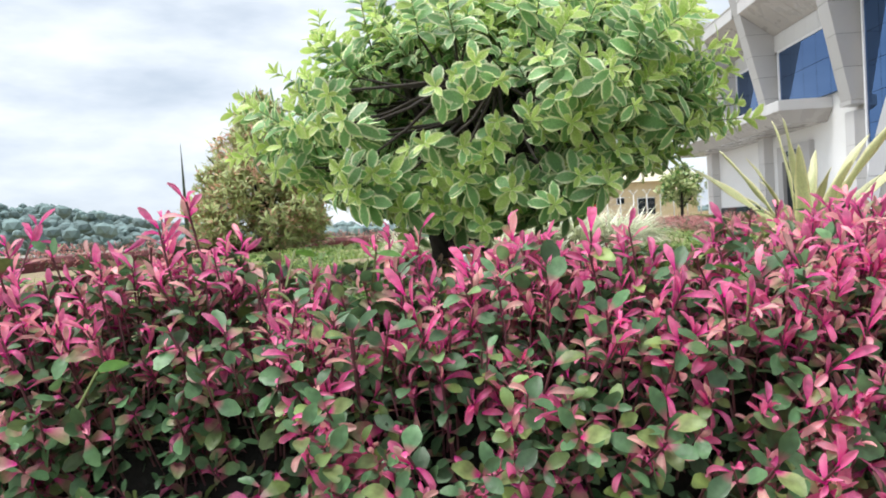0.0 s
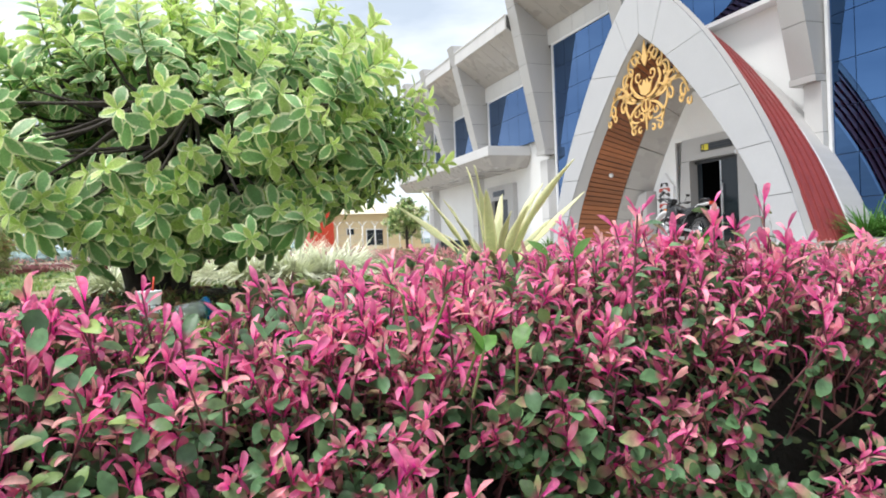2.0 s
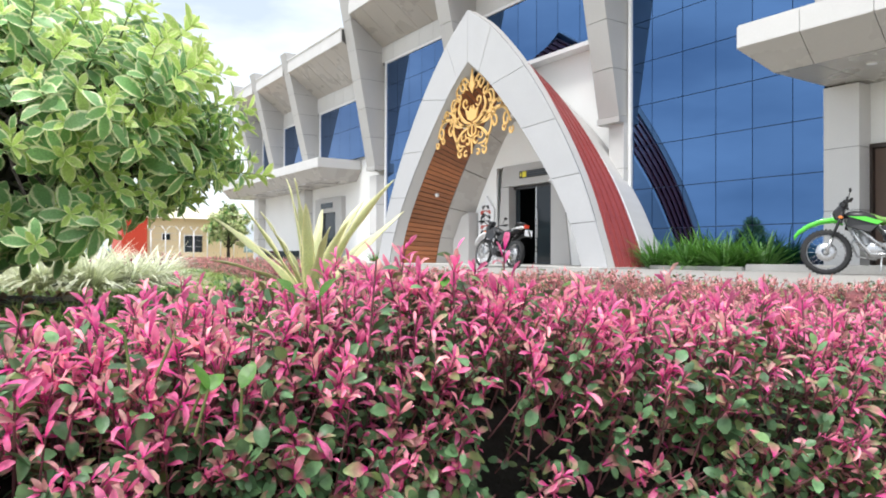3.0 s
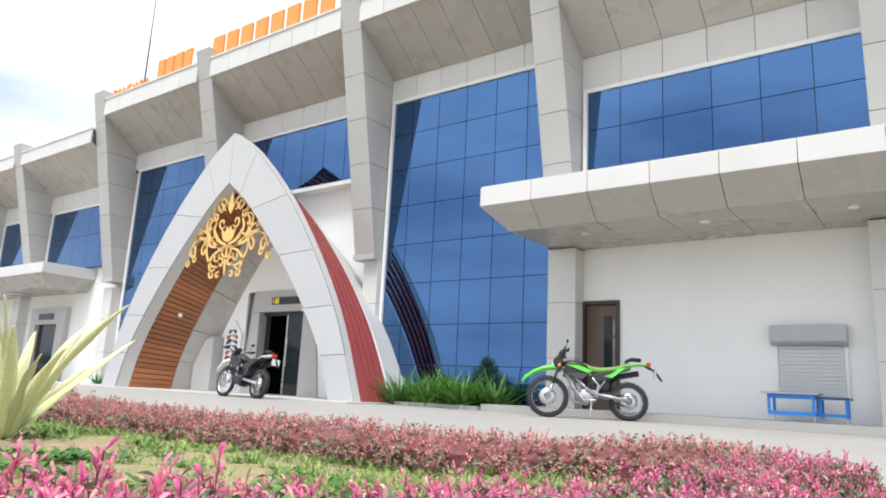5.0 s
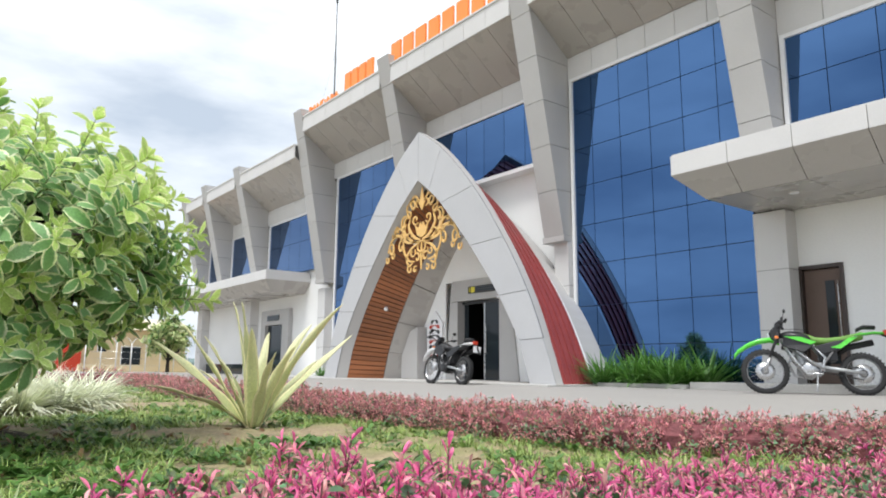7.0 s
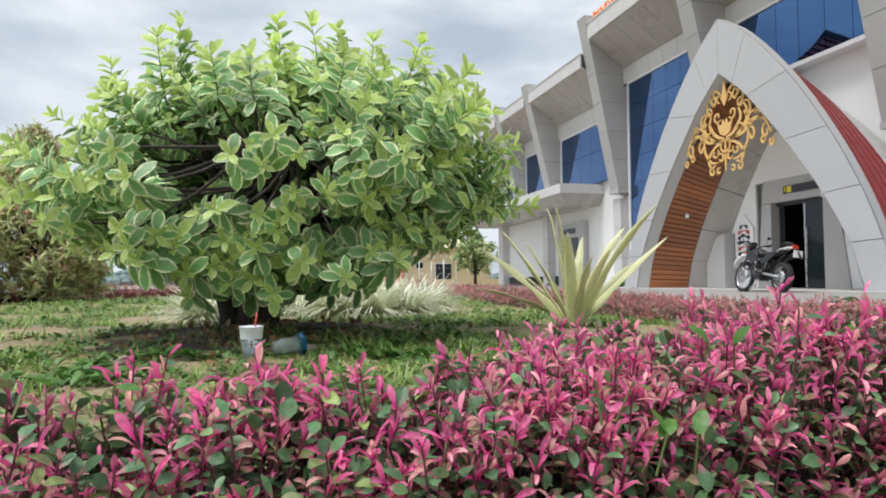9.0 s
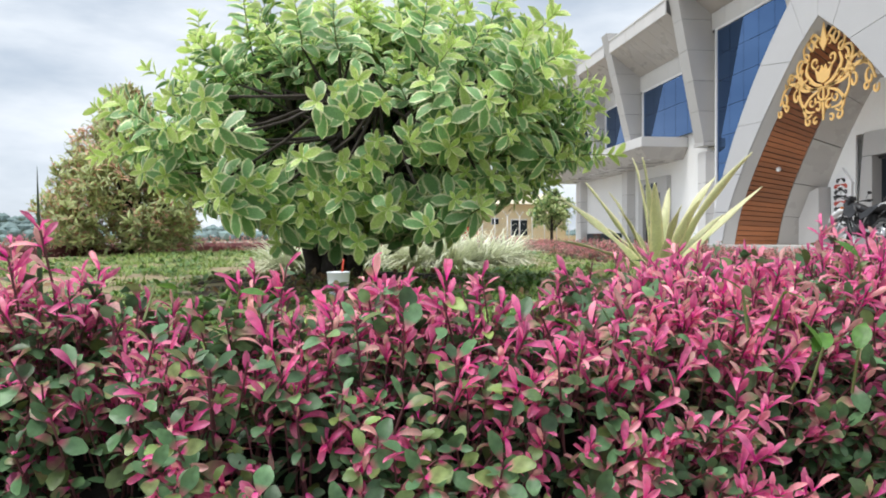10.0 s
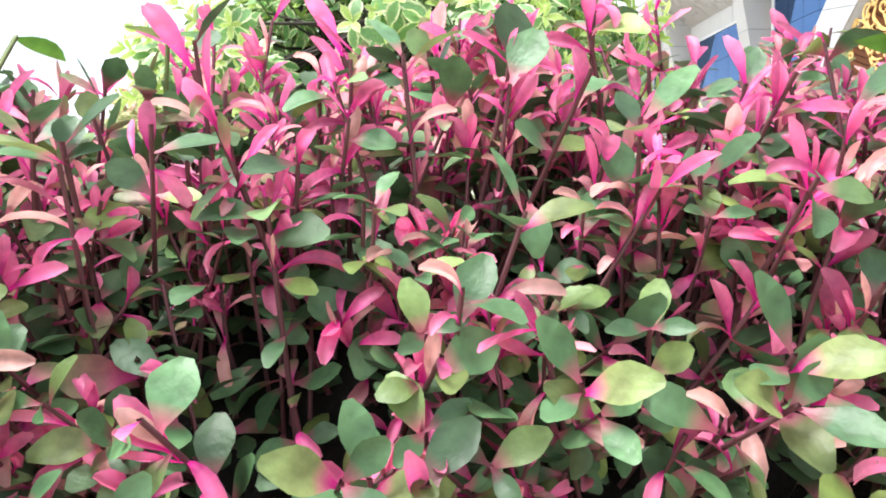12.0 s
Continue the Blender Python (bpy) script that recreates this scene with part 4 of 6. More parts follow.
# ---- the border hedge ----
def sprig(rnd, pink=1.0, seg=4, size=1.0):
    """A shoot about 7 cm tall: green spoon-shaped leaves below, a bunch of short curled pink ones above."""
    h = Heap()
    top = Vector((rnd.uniform(-0.012, 0.012), rnd.uniform(-0.012, 0.012), rnd.uniform(0.05, 0.08)))
    h.add(*rod((0, 0, -0.02), top, 0.0011, 0.0008), 2)
    spin = rnd.uniform(0, 6.28)

    def green(y, lift, at):
        ln = rnd.uniform(0.011, 0.0215) * size
        mixed = 3 if rnd.random() < 0.13 else 1
        h.add(*leaf(ln, ln * rnd.uniform(0.42, 0.66), rnd.uniform(-0.2, 1.1), rnd.uniform(0.02, 0.5), seg, 0.64, 0.14, 0.8), mixed, turn(y, lift, rnd.uniform(-0.6, 0.6), at))

    def rosy(y, lift, at):
        ln = rnd.uniform(0.011, 0.0215) * size
        mixed = 3 if rnd.random() < 0.06 else 0
        h.add(*rolled(ln, ln * rnd.uniform(0.19, 0.3), rnd.uniform(-1.3, 2.3), rnd.uniform(0.9, 1.7), seg, 5 if seg > 5 else 3), mixed, turn(y, lift, rnd.uniform(-0.9, 0.9), at))

    for lv in range(3):
        u = (0.2, 0.42, 0.66)[lv]
        for k in range(2):
            y = spin + lv * 1.57 + k * 3.14 + rnd.uniform(-0.4, 0.4)
            if rnd.random() > pink * (0.2, 0.45, 0.65)[lv]:
                green(y, rnd.uniform(-0.2, 0.8), top * u)
            else:
                rosy(y, rnd.uniform(0.4, 1.2), top * u)
    for k in range(rnd.choice((5, 6, 7, 8, 9)) if pink > 0.4 else rnd.choice((3, 4))):
        y = spin + k * 1.9 + rnd.uniform(-0.5, 0.5)
        if rnd.random() < pink:
            rosy(y, rnd.uniform(0.55, 1.45), top * rnd.uniform(0.66, 1.0))
        else:
            green(y, rnd.uniform(0.2, 1.0), top * rnd.uniform(0.75, 1.0))
    return h.arrays()


rnd = random.Random(11)
SPRIGS = [sprig(rnd, p) for p in (1.0, 1.0, 0.95, 0.9, 0.85, 0.8, 0.6, 0.5)]
GREENS = [sprig(rnd, p) for p in (0.08, 0.15, 0.25, 0.35)]
CLOSE_PINKS = [sprig(rnd, p, 7) for p in (1.0, 1.0, 0.95, 0.9, 0.85, 0.8, 0.6, 0.5)]
CLOSE_GREENS = [sprig(rnd, p, 7) for p in (0.08, 0.15, 0.25, 0.35)]
FAR_PINKS = [sprig(rnd, p, 2) for p in (1.0, 1.0, 0.95, 0.9, 0.9, 0.85, 0.8, 0.7)]
FAR_GREENS = [sprig(rnd, p, 2) for p in (0.1, 0.2, 0.3, 0.4)]
HEDGE_MATS = [L_PINK, L_GREEN, M_STEM, L_MIXED]


def ramp(y, y0, y1):
    return min(max((y - y0) / (y1 - y0), 0), 1)


def hedge_top(y):
    return 0.2 + 0.005 * math.sin(y * 9.0) + 0.012 * ramp(-y, 0.04, 0.14) + 0.014 * ramp(-y, 0.14, 0.26) + 0.038 * ramp(y, 0.26, 0.45) - 0.052 * ramp(y, 0.58, 0.95) - 0.028 * ramp(y, 1.0, 1.7)


def hedge_back(y):
    """How far the bed reaches away from the camera's side."""
    return 0.60 + 0.22 * ramp(y, 0.18, 0.43) - 0.1 * ramp(y, 1.0, 2.0)


def section(y):
    """Outline of the hedge across its length: (x, z) from the front foot over the top to the back foot."""
    t, b = hedge_top(y), hedge_back(y)
    k = ramp(y, 0.42, 0.97)
    f = 0.21 * k * k * (3 - 2 * k)
    return [(f - 0.432, 0.0), (f - 0.438, 0.085), (f - 0.455, 0.15), (f - 0.485, t - 0.022), (f - 0.52, t), (-b + 0.055, t + 0.024 * (1 - ramp(y, 0.2, 0.4)) * (1 - 0.5 * ramp(-y, 0.05, 0.15))), (-b, t - 0.04), (-b - 0.02, 0.1), (-b - 0.02, 0.0)]


hedge = thing("hedge", "low clipped border hedge of pink and green small leaves", "hedge", (0, 0, 0))
# near-black filler: paints the deep shade seen between the sprigs
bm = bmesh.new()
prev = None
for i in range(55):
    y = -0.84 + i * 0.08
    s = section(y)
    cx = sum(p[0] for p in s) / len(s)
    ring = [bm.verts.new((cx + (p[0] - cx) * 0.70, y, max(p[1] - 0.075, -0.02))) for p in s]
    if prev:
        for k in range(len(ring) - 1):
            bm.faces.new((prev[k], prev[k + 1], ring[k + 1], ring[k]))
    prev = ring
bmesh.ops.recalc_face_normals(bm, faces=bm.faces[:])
part("core", bm, M_HEDGESHADE, hedge, "near-black core of the hedge, standing in for deep shade")


def on_hedge(y, u):
    """Place and outward direction on the hedge's surface; u runs 0 front foot to 1 back foot."""
    s = section(y)
    d = [0.0]
    for p, q in zip(s, s[1:]):
        d.append(d[-1] + math.hypot(q[0] - p[0], q[1] - p[1]))
    w = u * d[-1]
    for k in range(len(s) - 1):
        if w <= d[k + 1] or k == len(s) - 2:
            t = (w - d[k]) / (d[k + 1] - d[k])
            p, q = s[k], s[k + 1]
            nx, nz = -(q[1] - p[1]), (q[0] - p[0])
            ln = math.hypot(nx, nz)
            return p[0] + (q[0] - p[0]) * t, p[1] + (q[1] - p[1]) * t, Vector((-nx / ln, 0, -nz / ln))


def hedge_places(y0, y1, n, seed, u0=0.0, u1=1.0, deep=0.0):
    r = random.Random(seed)
    out = []
    for _ in range(n):
        y, u = r.uniform(y0, y1), r.uniform(u0, u1)
        x, z, nrm = on_hedge(y, u)
        if z < 0.02:
            continue
        top = min(1.0, max(0.0, (z - 0.12) / 0.09))
        if noise.noise((y * 17.0, x * 17.0, z * 17.0)) < -0.29 + 0.25 * r.random() - 0.3 * top and not deep:
            continue
        patch = noise.noise((y * 9.0, u * 8.0, 1.3)) + 0.5 * noise.noise((y * 3.0, u * 3.0, 8.3))
        green = deep > 0 or r.random() < 0.46 - 0.28 * top + 1.0 * patch + (0.2 if y < -0.03 or (y < 0.12 and z < 0.18) else 0.0)
        d = (nrm * (0.95 - 0.35 * top) + Vector((0, 0, 0.55 + 0.5 * top)) + Vector((r.gauss(0, 0.28), r.gauss(0, 0.28), r.gauss(0, 0.15)))).normalized()
        p = Vector((x, y, z)) - d * (r.uniform(0.03, 0.065) + 0.03 * patch + deep)
        s = r.uniform(0.72, 1.1)
        m = Matrix.Translation(p) @ up_to(d, r.uniform(0, 6.28)) @ Matrix.Scale(s, 4)
        out.append((green, r.randrange(8), r.randrange(4), m))
    return out


near = hedge_places(-0.85, 0.95, 6600, 5) + hedge_places(-0.85, 1.2, 1100, 8, 0.0, 0.7, 0.035) + hedge_places(0.95, 1.8, 2300, 6) + hedge_places(1.8, 3.5, 3000, 7)
# the shoots nearest to the path stand as parts, the rest is one mass
near.sort(key=lambda q: (q[3].translation - Vector((-0.2, 0.05, 0.22))).length)
SPRIG_ME = [to_mesh("sprig", *t, HEDGE_MATS) for t in CLOSE_PINKS]
GREEN_ME = [to_mesh("sprig", *t, HEDGE_MATS) for t in CLOSE_GREENS]
for g, i, j, m in near[:290]:
    ob = link("sprig", GREEN_ME[j] if g else SPRIG_ME[i], None, hedge)
    ob.matrix_basis = m
buckets = {}
for g, i, j, m in near[290:]:
    buckets.setdefault((g, j if g else i), []).append(np.array(m))
chunks = [scatter(GREENS[k] if g else SPRIGS[k], ms) for (g, k), ms in buckets.items()]
mass = link("foliage", to_mesh("foliage", *join(chunks), HEDGE_MATS), None, hedge)
mass["kind"] = "stuff"

# single bright green leaves that stand out of the hedge, and a few tall shoots
r = random.Random(21)
# across, along, height over the hedge, length
WEED = [("weed_leaf", -0.55, -0.13, 0.012, 0.03), ("weed_leaf", -0.54, -0.055, 0.012, 0.026), ("weed_leaf", -0.47, 0.16, -0.02, 0.03), ("weed_leaf", -0.46, 0.3, 0.0, 0.026), ("weed_leaf", -0.5, 0.42, 0.0, 0.03), ("weed_leaf", -0.5, 0.55, 0.0, 0.028), ("weed_leaf", -0.52, 0.7, 0.01, 0.03), ("weed_leaf", -0.44, 0.33, -0.04, 0.03), ("weed_leaf", -0.55, 0.95, 0.01, 0.03), ("weed_leaf", -0.46, -0.2, -0.06, 0.03)]
for nm, x, y, z, ln in WEED:
    ln *= 0.7
    for k in range(r.choice((1, 2, 3))):
        h = Heap()
        h.add(*leaf(ln, ln * 0.55, r.uniform(0.1, 0.6), 0.2, 5, 0.5), 0, turn(r.uniform(0, 6.28), r.uniform(0.3, 1.2), 0, (0, 0, 0.03)))
        h.add(*rod((0, 0, 0.0), (0, 0, 0.031), 0.0012, 0.001), 1)
        ob = link(nm, to_mesh(nm, *h.arrays(), [L_BRIGHT, M_GSTEM]), None, hedge, "bright green weed leaf on a thin stalk")
        ob.matrix_basis = Matrix.Translation((x + r.uniform(-0.02, 0.02), y + r.uniform(-0.02, 0.02), hedge_top(y) + z)) @ up_to((r.gauss(0, 0.3), r.gauss(0, 0.3), 1), 0)
# tall grass blade and tall shoots
h = Heap()
h.add(*leaf(0.145, 0.0042, 0.08, 0.4, 8, 0.25), 0, turn(0.3, 1.53))
ob = link("grass_blade", to_mesh("grass_blade", *h.arrays(), [L_BLADE]), None, hedge, "single tall dark grass blade")
ob.matrix_basis = Matrix.Translation((-0.6, -0.203, 0.185))
for x, y, z in ((-0.575, -0.045, 0.035), (-0.57, -0.06, 0.025), (-0.58, -0.035, 0.025), (-0.5, 0.56, 0.03), (-0.52, 0.6, 0.03), (-0.47, 0.46, 0.02), (-0.53, 0.64, 0.025)):
    ob = link("tall_shoot", SPRIG_ME[r.randrange(4)], None, hedge)
    ob.matrix_basis = Matrix.Translation((x, y, hedge_top(y) + z - 0.04)) @ up_to((r.gauss(0, 0.15), r.gauss(0, 0.15), 1), r.uniform(0, 6)) @ Matrix.Scale(1.05, 4)


# ---- far border hedges ----
def far_hedge(line, label, per_m, seed, wide=0.5, tall=0.24, size=1.25):
    th = thing("hedge", label, "hedge", (line[0][0], line[0][1], 0), group="far border hedges")
    rr = random.Random(seed)
    bm2 = bmesh.new()
    ms = {}
    prev2 = None
    o = Vector((line[0][0], line[0][1], 0))
    for (x0, y0), (x1, y1) in zip(line, line[1:]):
        ln = math.hypot(x1 - x0, y1 - y0)
        t = Vector((x1 - x0, y1 - y0, 0)) / ln
        s = Vector((-t.y, t.x, 0))
        n = max(2, int(ln / 0.4))
        for i in range(n + 1):
            c = Vector((x0, y0, 0)) + t * ln * i / n - o
            k = 1 + 0.15 * noise.noise((c.x * 1.3, c.y * 1.3, 2))
            ring = [bm2.verts.new(c + s * a * wide * k + Vector((0, 0, b * tall * k))) for a, b in ((-0.42, 0), (-0.42, 0.5), (-0.3, 0.78), (0, 0.84), (0.3, 0.78), (0.42, 0.5), (0.42, 0))]
            if prev2:
                for q in range(6):
                    bm2.faces.new((prev2[q], prev2[q + 1], ring[q + 1], ring[q]))
            prev2 = ring
        for _ in range(int(ln * per_m)):
            u, a = rr.uniform(0, ln), rr.uniform(0.02, math.pi - 0.02)
            c = Vector((x0, y0, 0)) + t * u - o
            k = 1 + 0.15 * noise.noise((c.x * 1.3, c.y * 1.3, 2)) + 0.06 * noise.noise((c.x * 6, c.y * 6, 5))
            off = -math.cos(a)
            d = (s * off * 0.7 + Vector((0, 0, 0.35 + math.sin(a))) + Vector((rr.gauss(0, 0.3), rr.gauss(0, 0.3), 0))).normalized()
            p = c + s * (off * 0.5 * wide * k) + Vector((0, 0, tall * k * math.sin(a) ** 0.6 - 0.05 * rr.random() - 0.05))
            if p.z < -0.02:
                continue
            low = p.z < 0.07
            m = Matrix.Translation(p) @ up_to(d, rr.uniform(0, 6.28)) @ Matrix.Scale(size * rr.uniform(0.8, 1.25), 4)
            g = rr.random() < (0.3 if low else 0.05)
            ms.setdefault((g, rr.randrange(4) if g else rr.randrange(8)), []).append(np.array(m))
    part("core", bm2, M_FARCORE, th)
    f = link("foliage", to_mesh("foliage", *join([scatter(FAR_GREENS[k] if g else FAR_PINKS[k], v) for (g, k), v in ms.items()]), [L_PINKFAR, L_GREEN, M_STEM, L_PINKFAR]), None, th)
    f["kind"] = "stuff"


FAR = "low pinkish red border hedge along the edge of the lawn"
far_hedge([(-0.75, 3.9), (-1.3, 3.45), (-1.9, 3.12), (-2.7, 2.92), (-4.0, 2.97), (-5.4, 2.95)], FAR, 1000, 31, 0.46, 0.175, 1.05)
far_hedge([(-5.4, 2.95), (-9, 3.15), (-12, 3.7), (-16, 4.1)], FAR, 240, 32, 0.46, 0.19, 1.5)
far_hedge([(-16.3, 4.1), (-17.5, 1.5), (-17, -2.2), (-14.6, -4.2), (-10.2, -5.2), (-7, -6)], FAR, 90, 33, size=2.2)


# ---- the variegated shrub tree ----
def spire(rr, pairs=8, size=1.0):
    """An upright leafy shoot: crossed pairs of leaves up a thin stem, paler and smaller towards the tip."""
    h = Heap()
    ln = 0.034 * pairs * rr.uniform(0.9, 1.15)
    bow = Vector((rr.uniform(-0.05, 0.05), rr.uniform(-0.05, 0.05), 0))

    def at(u):
        return bow * u * u + Vector((0, 0, ln * u))
    for k in range(4):
        h.add(*rod(at(k / 4) if k else Vector((0, 0, -0.12)), at((k + 1) / 4), 0.0055 - 0.001 * k, 0.0045 - 0.001 * k), 2)
    spin = rr.uniform(0, 6.28)
    for k in range(pairs):
        u = 0.06 + 0.9 * k / (pairs - 1)
        for q in range(2):
            L = rr.uniform(0.108, 0.142) * size * (1.0 - 0.34 * u * u)
            y = spin + k * 1.571 + q * 3.14 + rr.uniform(-0.3, 0.3)
            young = 1 if u > 0.62 + rr.uniform(-0.12, 0.12) else 0
            h.add(*leaf(L, L * rr.uniform(0.48, 0.6), rr.uniform(0.1, 0.8), rr.uniform(0.1, 0.35), 5, 0.56, 0.05, 0.62), young, turn(y, rr.uniform(0.15, 0.5) + 0.55 * u, rr.uniform(-0.25, 0.25), at(u)))
    for k in range(3):
        L = rr.uniform(0.045, 0.065) * size
        h.add(*leaf(L, L * 0.42, rr.uniform(0.0, 0.4), 0.35, 4, 0.55), 1, turn(spin + k * 2.1, rr.uniform(0.8, 1.3), 0, at(1.0)))
    return h.arrays()


def rosette(rr, size=1.0):
    """A spreading shoot: big hanging leaves below, smaller level ones above, a pale bud in the middle."""
    h = Heap()
    ln = rr.uniform(0.09, 0.14)
    h.add(*rod((0, 0, -0.16), (0, 0, ln), 0.0055, 0.003), 2)
    spin = rr.uniform(0, 6.28)
    for k in range(4):
        u = k / 3
        for q in range(2):
            L = rr.uniform(0.12, 0.152) * size * (1.0 - 0.3 * u)
            y = spin + k * 1.571 + q * 3.14 + rr.uniform(-0.35, 0.35)
            h.add(*leaf(L, L * rr.uniform(0.46, 0.58), rr.uniform(0.3, 1.0), rr.uniform(0.05, 0.25), 5, 0.56, 0.05, 0.62), 0 if k < 3 or rr.random() < 0.5 else 1, turn(y, -0.55 + 0.75 * u + rr.uniform(-0.2, 0.2), rr.uniform(-0.3, 0.3), (0, 0, ln * u)))
    for k in range(4):
        L = rr.uniform(0.05, 0.075) * size
        h.add(*leaf(L, L * 0.45, rr.uniform(0.0, 0.5), 0.3, 4, 0.55), 1, turn(spin + 0.8 + k * 1.571, rr.uniform(0.45, 1.0), 0, (0, 0, ln + 0.008)))
    return h.arrays()


rr = random.Random(3)
SHOOTS = [spire(rr, n) for n in (6, 7, 8, 8, 9, 10)] + [rosette(rr, z) for z in (0.9, 1.0, 1.0, 1.05, 1.1, 1.15)]
TREE_MATS = [L_TREE, L_NEW, M_GSTEM]
SHOOT_ME = [to_mesh("twig", *t, TREE_MATS) for t in SHOOTS]
TX, TY = -4.15, -0.04
tree = thing("tree", "wide shrub tree, green leaves edged in cream, short thick trunk", "tree", (TX, TY, 0.03))
tubed("trunk", [(0, 0, -0.05), (0.01, 0.02, 0.1), (-0.02, 0.02, 0.22), (0, 0.01, 0.36)], [0.13, 0.1, 0.085, 0.07], M_BARK, tree, sides=12)
tubed("trunk", [(0.03, 0.08, -0.04), (0.05, 0.11, 0.1), (0.05, 0.17, 0.3), (0.08, 0.28, 0.5)], [0.075, 0.06, 0.05, 0.035], M_BARK, tree, sides=10)
tubed("trunk", [(0.0, -0.08, -0.04), (0.0, -0.11, 0.12), (0.0, -0.16, 0.3), (0.02, -0.3, 0.52)], [0.08, 0.06, 0.05, 0.035], M_BARK, tree, sides=10)

MID = Vector((0.05, 0.2, 0.8))
UP = Vector((0, 0, 1))
gold = math.pi * (3 - math.sqrt(5))
twigs, boughs = [], []


def crown_radius(th, ph):
    """Distance of the crown's skin from its middle: a wide low dome, uneven, with lobes."""
    c, s = math.cos(ph), math.sin(ph)
    wide = 1.36 + 0.08 * math.cos(th)
    base = 1.0 / ((c / wide) ** 2 + (abs(s) / (0.72 if s > 0 else 0.58 - 0.2 * max(0.0, math.sin(th)) ** 2)) ** 2) ** 0.5
    return base * (1 + 0.13 * noise.noise((math.cos(th) * c * 2.1, math.sin(th) * c * 2.1, s * 2.6)))


def heading(th, ph):
    return Vector((math.cos(th) * math.cos(ph), math.sin(th) * math.cos(ph), math.sin(ph)))


N1 = 400
for k in range(N1):
    s = 1 - 1.66 * (k + 0.5) / N1
    ph = math.asin(s)
    th = gold * k + rr.uniform(-0.1, 0.1)
    d = heading(th, ph)
    if abs(ph) < 0.9 and noise.noise((math.cos(th) * 2.9, math.sin(th) * 2.9, ph * 3.4 + 1.7)) < -0.3:
        continue
    R = crown_radius(th, ph)
    p = MID + d * R
    # a dark open band between the lower skirt and the dome on the lawn's side
    if abs(p.z - 0.98 - 0.05 * p.y) < 0.085 and p.x > 0.2 and -0.85 < p.y < 0.25:
        continue
    low = p.z < 0.86
    if low:
        g = (d * 0.95 + UP * rr.uniform(-0.15, 0.35) + Vector((rr.gauss(0, 0.16), rr.gauss(0, 0.16), 0))).normalized()
        pick = rr.randrange(6, 12)
    else:
        g = (d * 0.8 + UP * rr.uniform(0.15, 0.6) + Vector((rr.gauss(0, 0.14), rr.gauss(0, 0.14), 0))).normalized()
        pick = rr.randrange(0, 6) if p.z > 1.02 or rr.random() < 0.5 else rr.randrange(6, 12)
    ln = 0.16 if pick >= 6 else 0.3
    R *= rr.choice((0.86, 0.93, 1.0, 1.0, 1.07))
    tip = MID + d * R
    foot = tip - g * ln
    twigs.append((foot, g, pick, rr.uniform(0.85, 1.12)))
    boughs.append((foot, g))
    side = g.cross(UP)
    side = side.normalized() if side.length > 0.05 else Vector((1, 0, 0))
    for sg in (-1, 1):
        if rr.random() < 0.25:
            continue
        g2 = (g * 0.8 + side * sg * rr.uniform(0.5, 0.9) + UP * (rr.uniform(0.0, 0.35) if not low else rr.uniform(-0.3, 0.15))).normalized()
        twigs.append((foot - g * rr.uniform(0.05, 0.16) + g2 * 0.05, g2, rr.randrange(6, 12) if low or rr.random() < 0.4 else rr.randrange(0, 4), rr.uniform(0.7, 0.95)))
# long leading shoots that stand out of the dome
for dx, dy, z0, up, lean in ((0.2, -0.62, 1.22, 0.3, -0.35), (0.3, -0.3, 1.34, 0.36, -0.2), (0.25, 0.16, 1.42, 0.46, 0.0), (0.15, 0.46, 1.4, 0.46, 0.08), (-0.3, 0.42, 1.42, 0.3, 0.05), (0.2, 0.84, 1.24, 0.44, 0.3), (0.0, 0.98, 1.2, 0.44, 0.4), (0.3, 1.08, 1.08, 0.32, 0.6), (-0.3, -0.3, 1.36, 0.26, -0.1)):
    d = Vector((rr.uniform(-0.08, 0.12), lean, 1)).normalized()
    i = rr.randrange(3, 6)
    for q in range(2):
        twigs.append((Vector((dx, dy, z0 - 0.12)) + d * up * 0.55 * q, d, i - 2 * q, 1.0 - 0.15 * q))
for y, z in ((1.22, 0.92), (1.3, 0.66), (1.18, 0.55), (-1.0, 0.72), (-1.05, 0.95)):
    sg = 1 if y > 0 else -1
    twigs.append((Vector((0.3, y - sg * 0.14, z - 0.03)), Vector((0.15, sg, 0.3)).normalized(), rr.randrange(0, 4), 0.95))
# shaded shoots inside the crown
for k in range(150):
    th, ph = rr.uniform(0, 6.28), math.asin(rr.uniform(-0.4, 0.9))
    d = heading(th, ph)
    p = MID + d * crown_radius(th, ph) * rr.uniform(0.4, 0.66)
    if d.x > 0.2 and abs(p.z - 0.95) < 0.12 and p.y < 0.4:
        continue
    twigs.append((p, (d + Vector((rr.gauss(0, 0.4), rr.gauss(0, 0.4), rr.gauss(0.2, 0.4)))).normalized(), rr.randrange(6, 12), rr.uniform(0.8, 1.0)))
# low boughs that hang in front of the trunk
for k in range(62):
    a = rr.uniform(-0.75, 1.1)
    rad = rr.uniform(0.35, 1.2)
    p = Vector((0.12 + rad * math.cos(a), 0.16 + rad * math.sin(a), 0.18 + 0.26 * rr.random() + 0.12 * max(0, rad - 0.5) + 0.5 * max(0, rad * math.sin(a) - 0.3)))
    g = Vector((math.cos(a), math.sin(a), rr.uniform(-0.1, 0.4))).normalized()
    twigs.append((p - g * 0.1, g, rr.randrange(6, 12), rr.uniform(0.9, 1.15)))
for y, z in ((-0.55, 0.42), (-0.45, 0.38), (-0.66, 0.45)):
    twigs.append((Vector((0.3, y, z)), Vector((0.6, -0.5, 0.3)).normalized(), 8, 0.95))
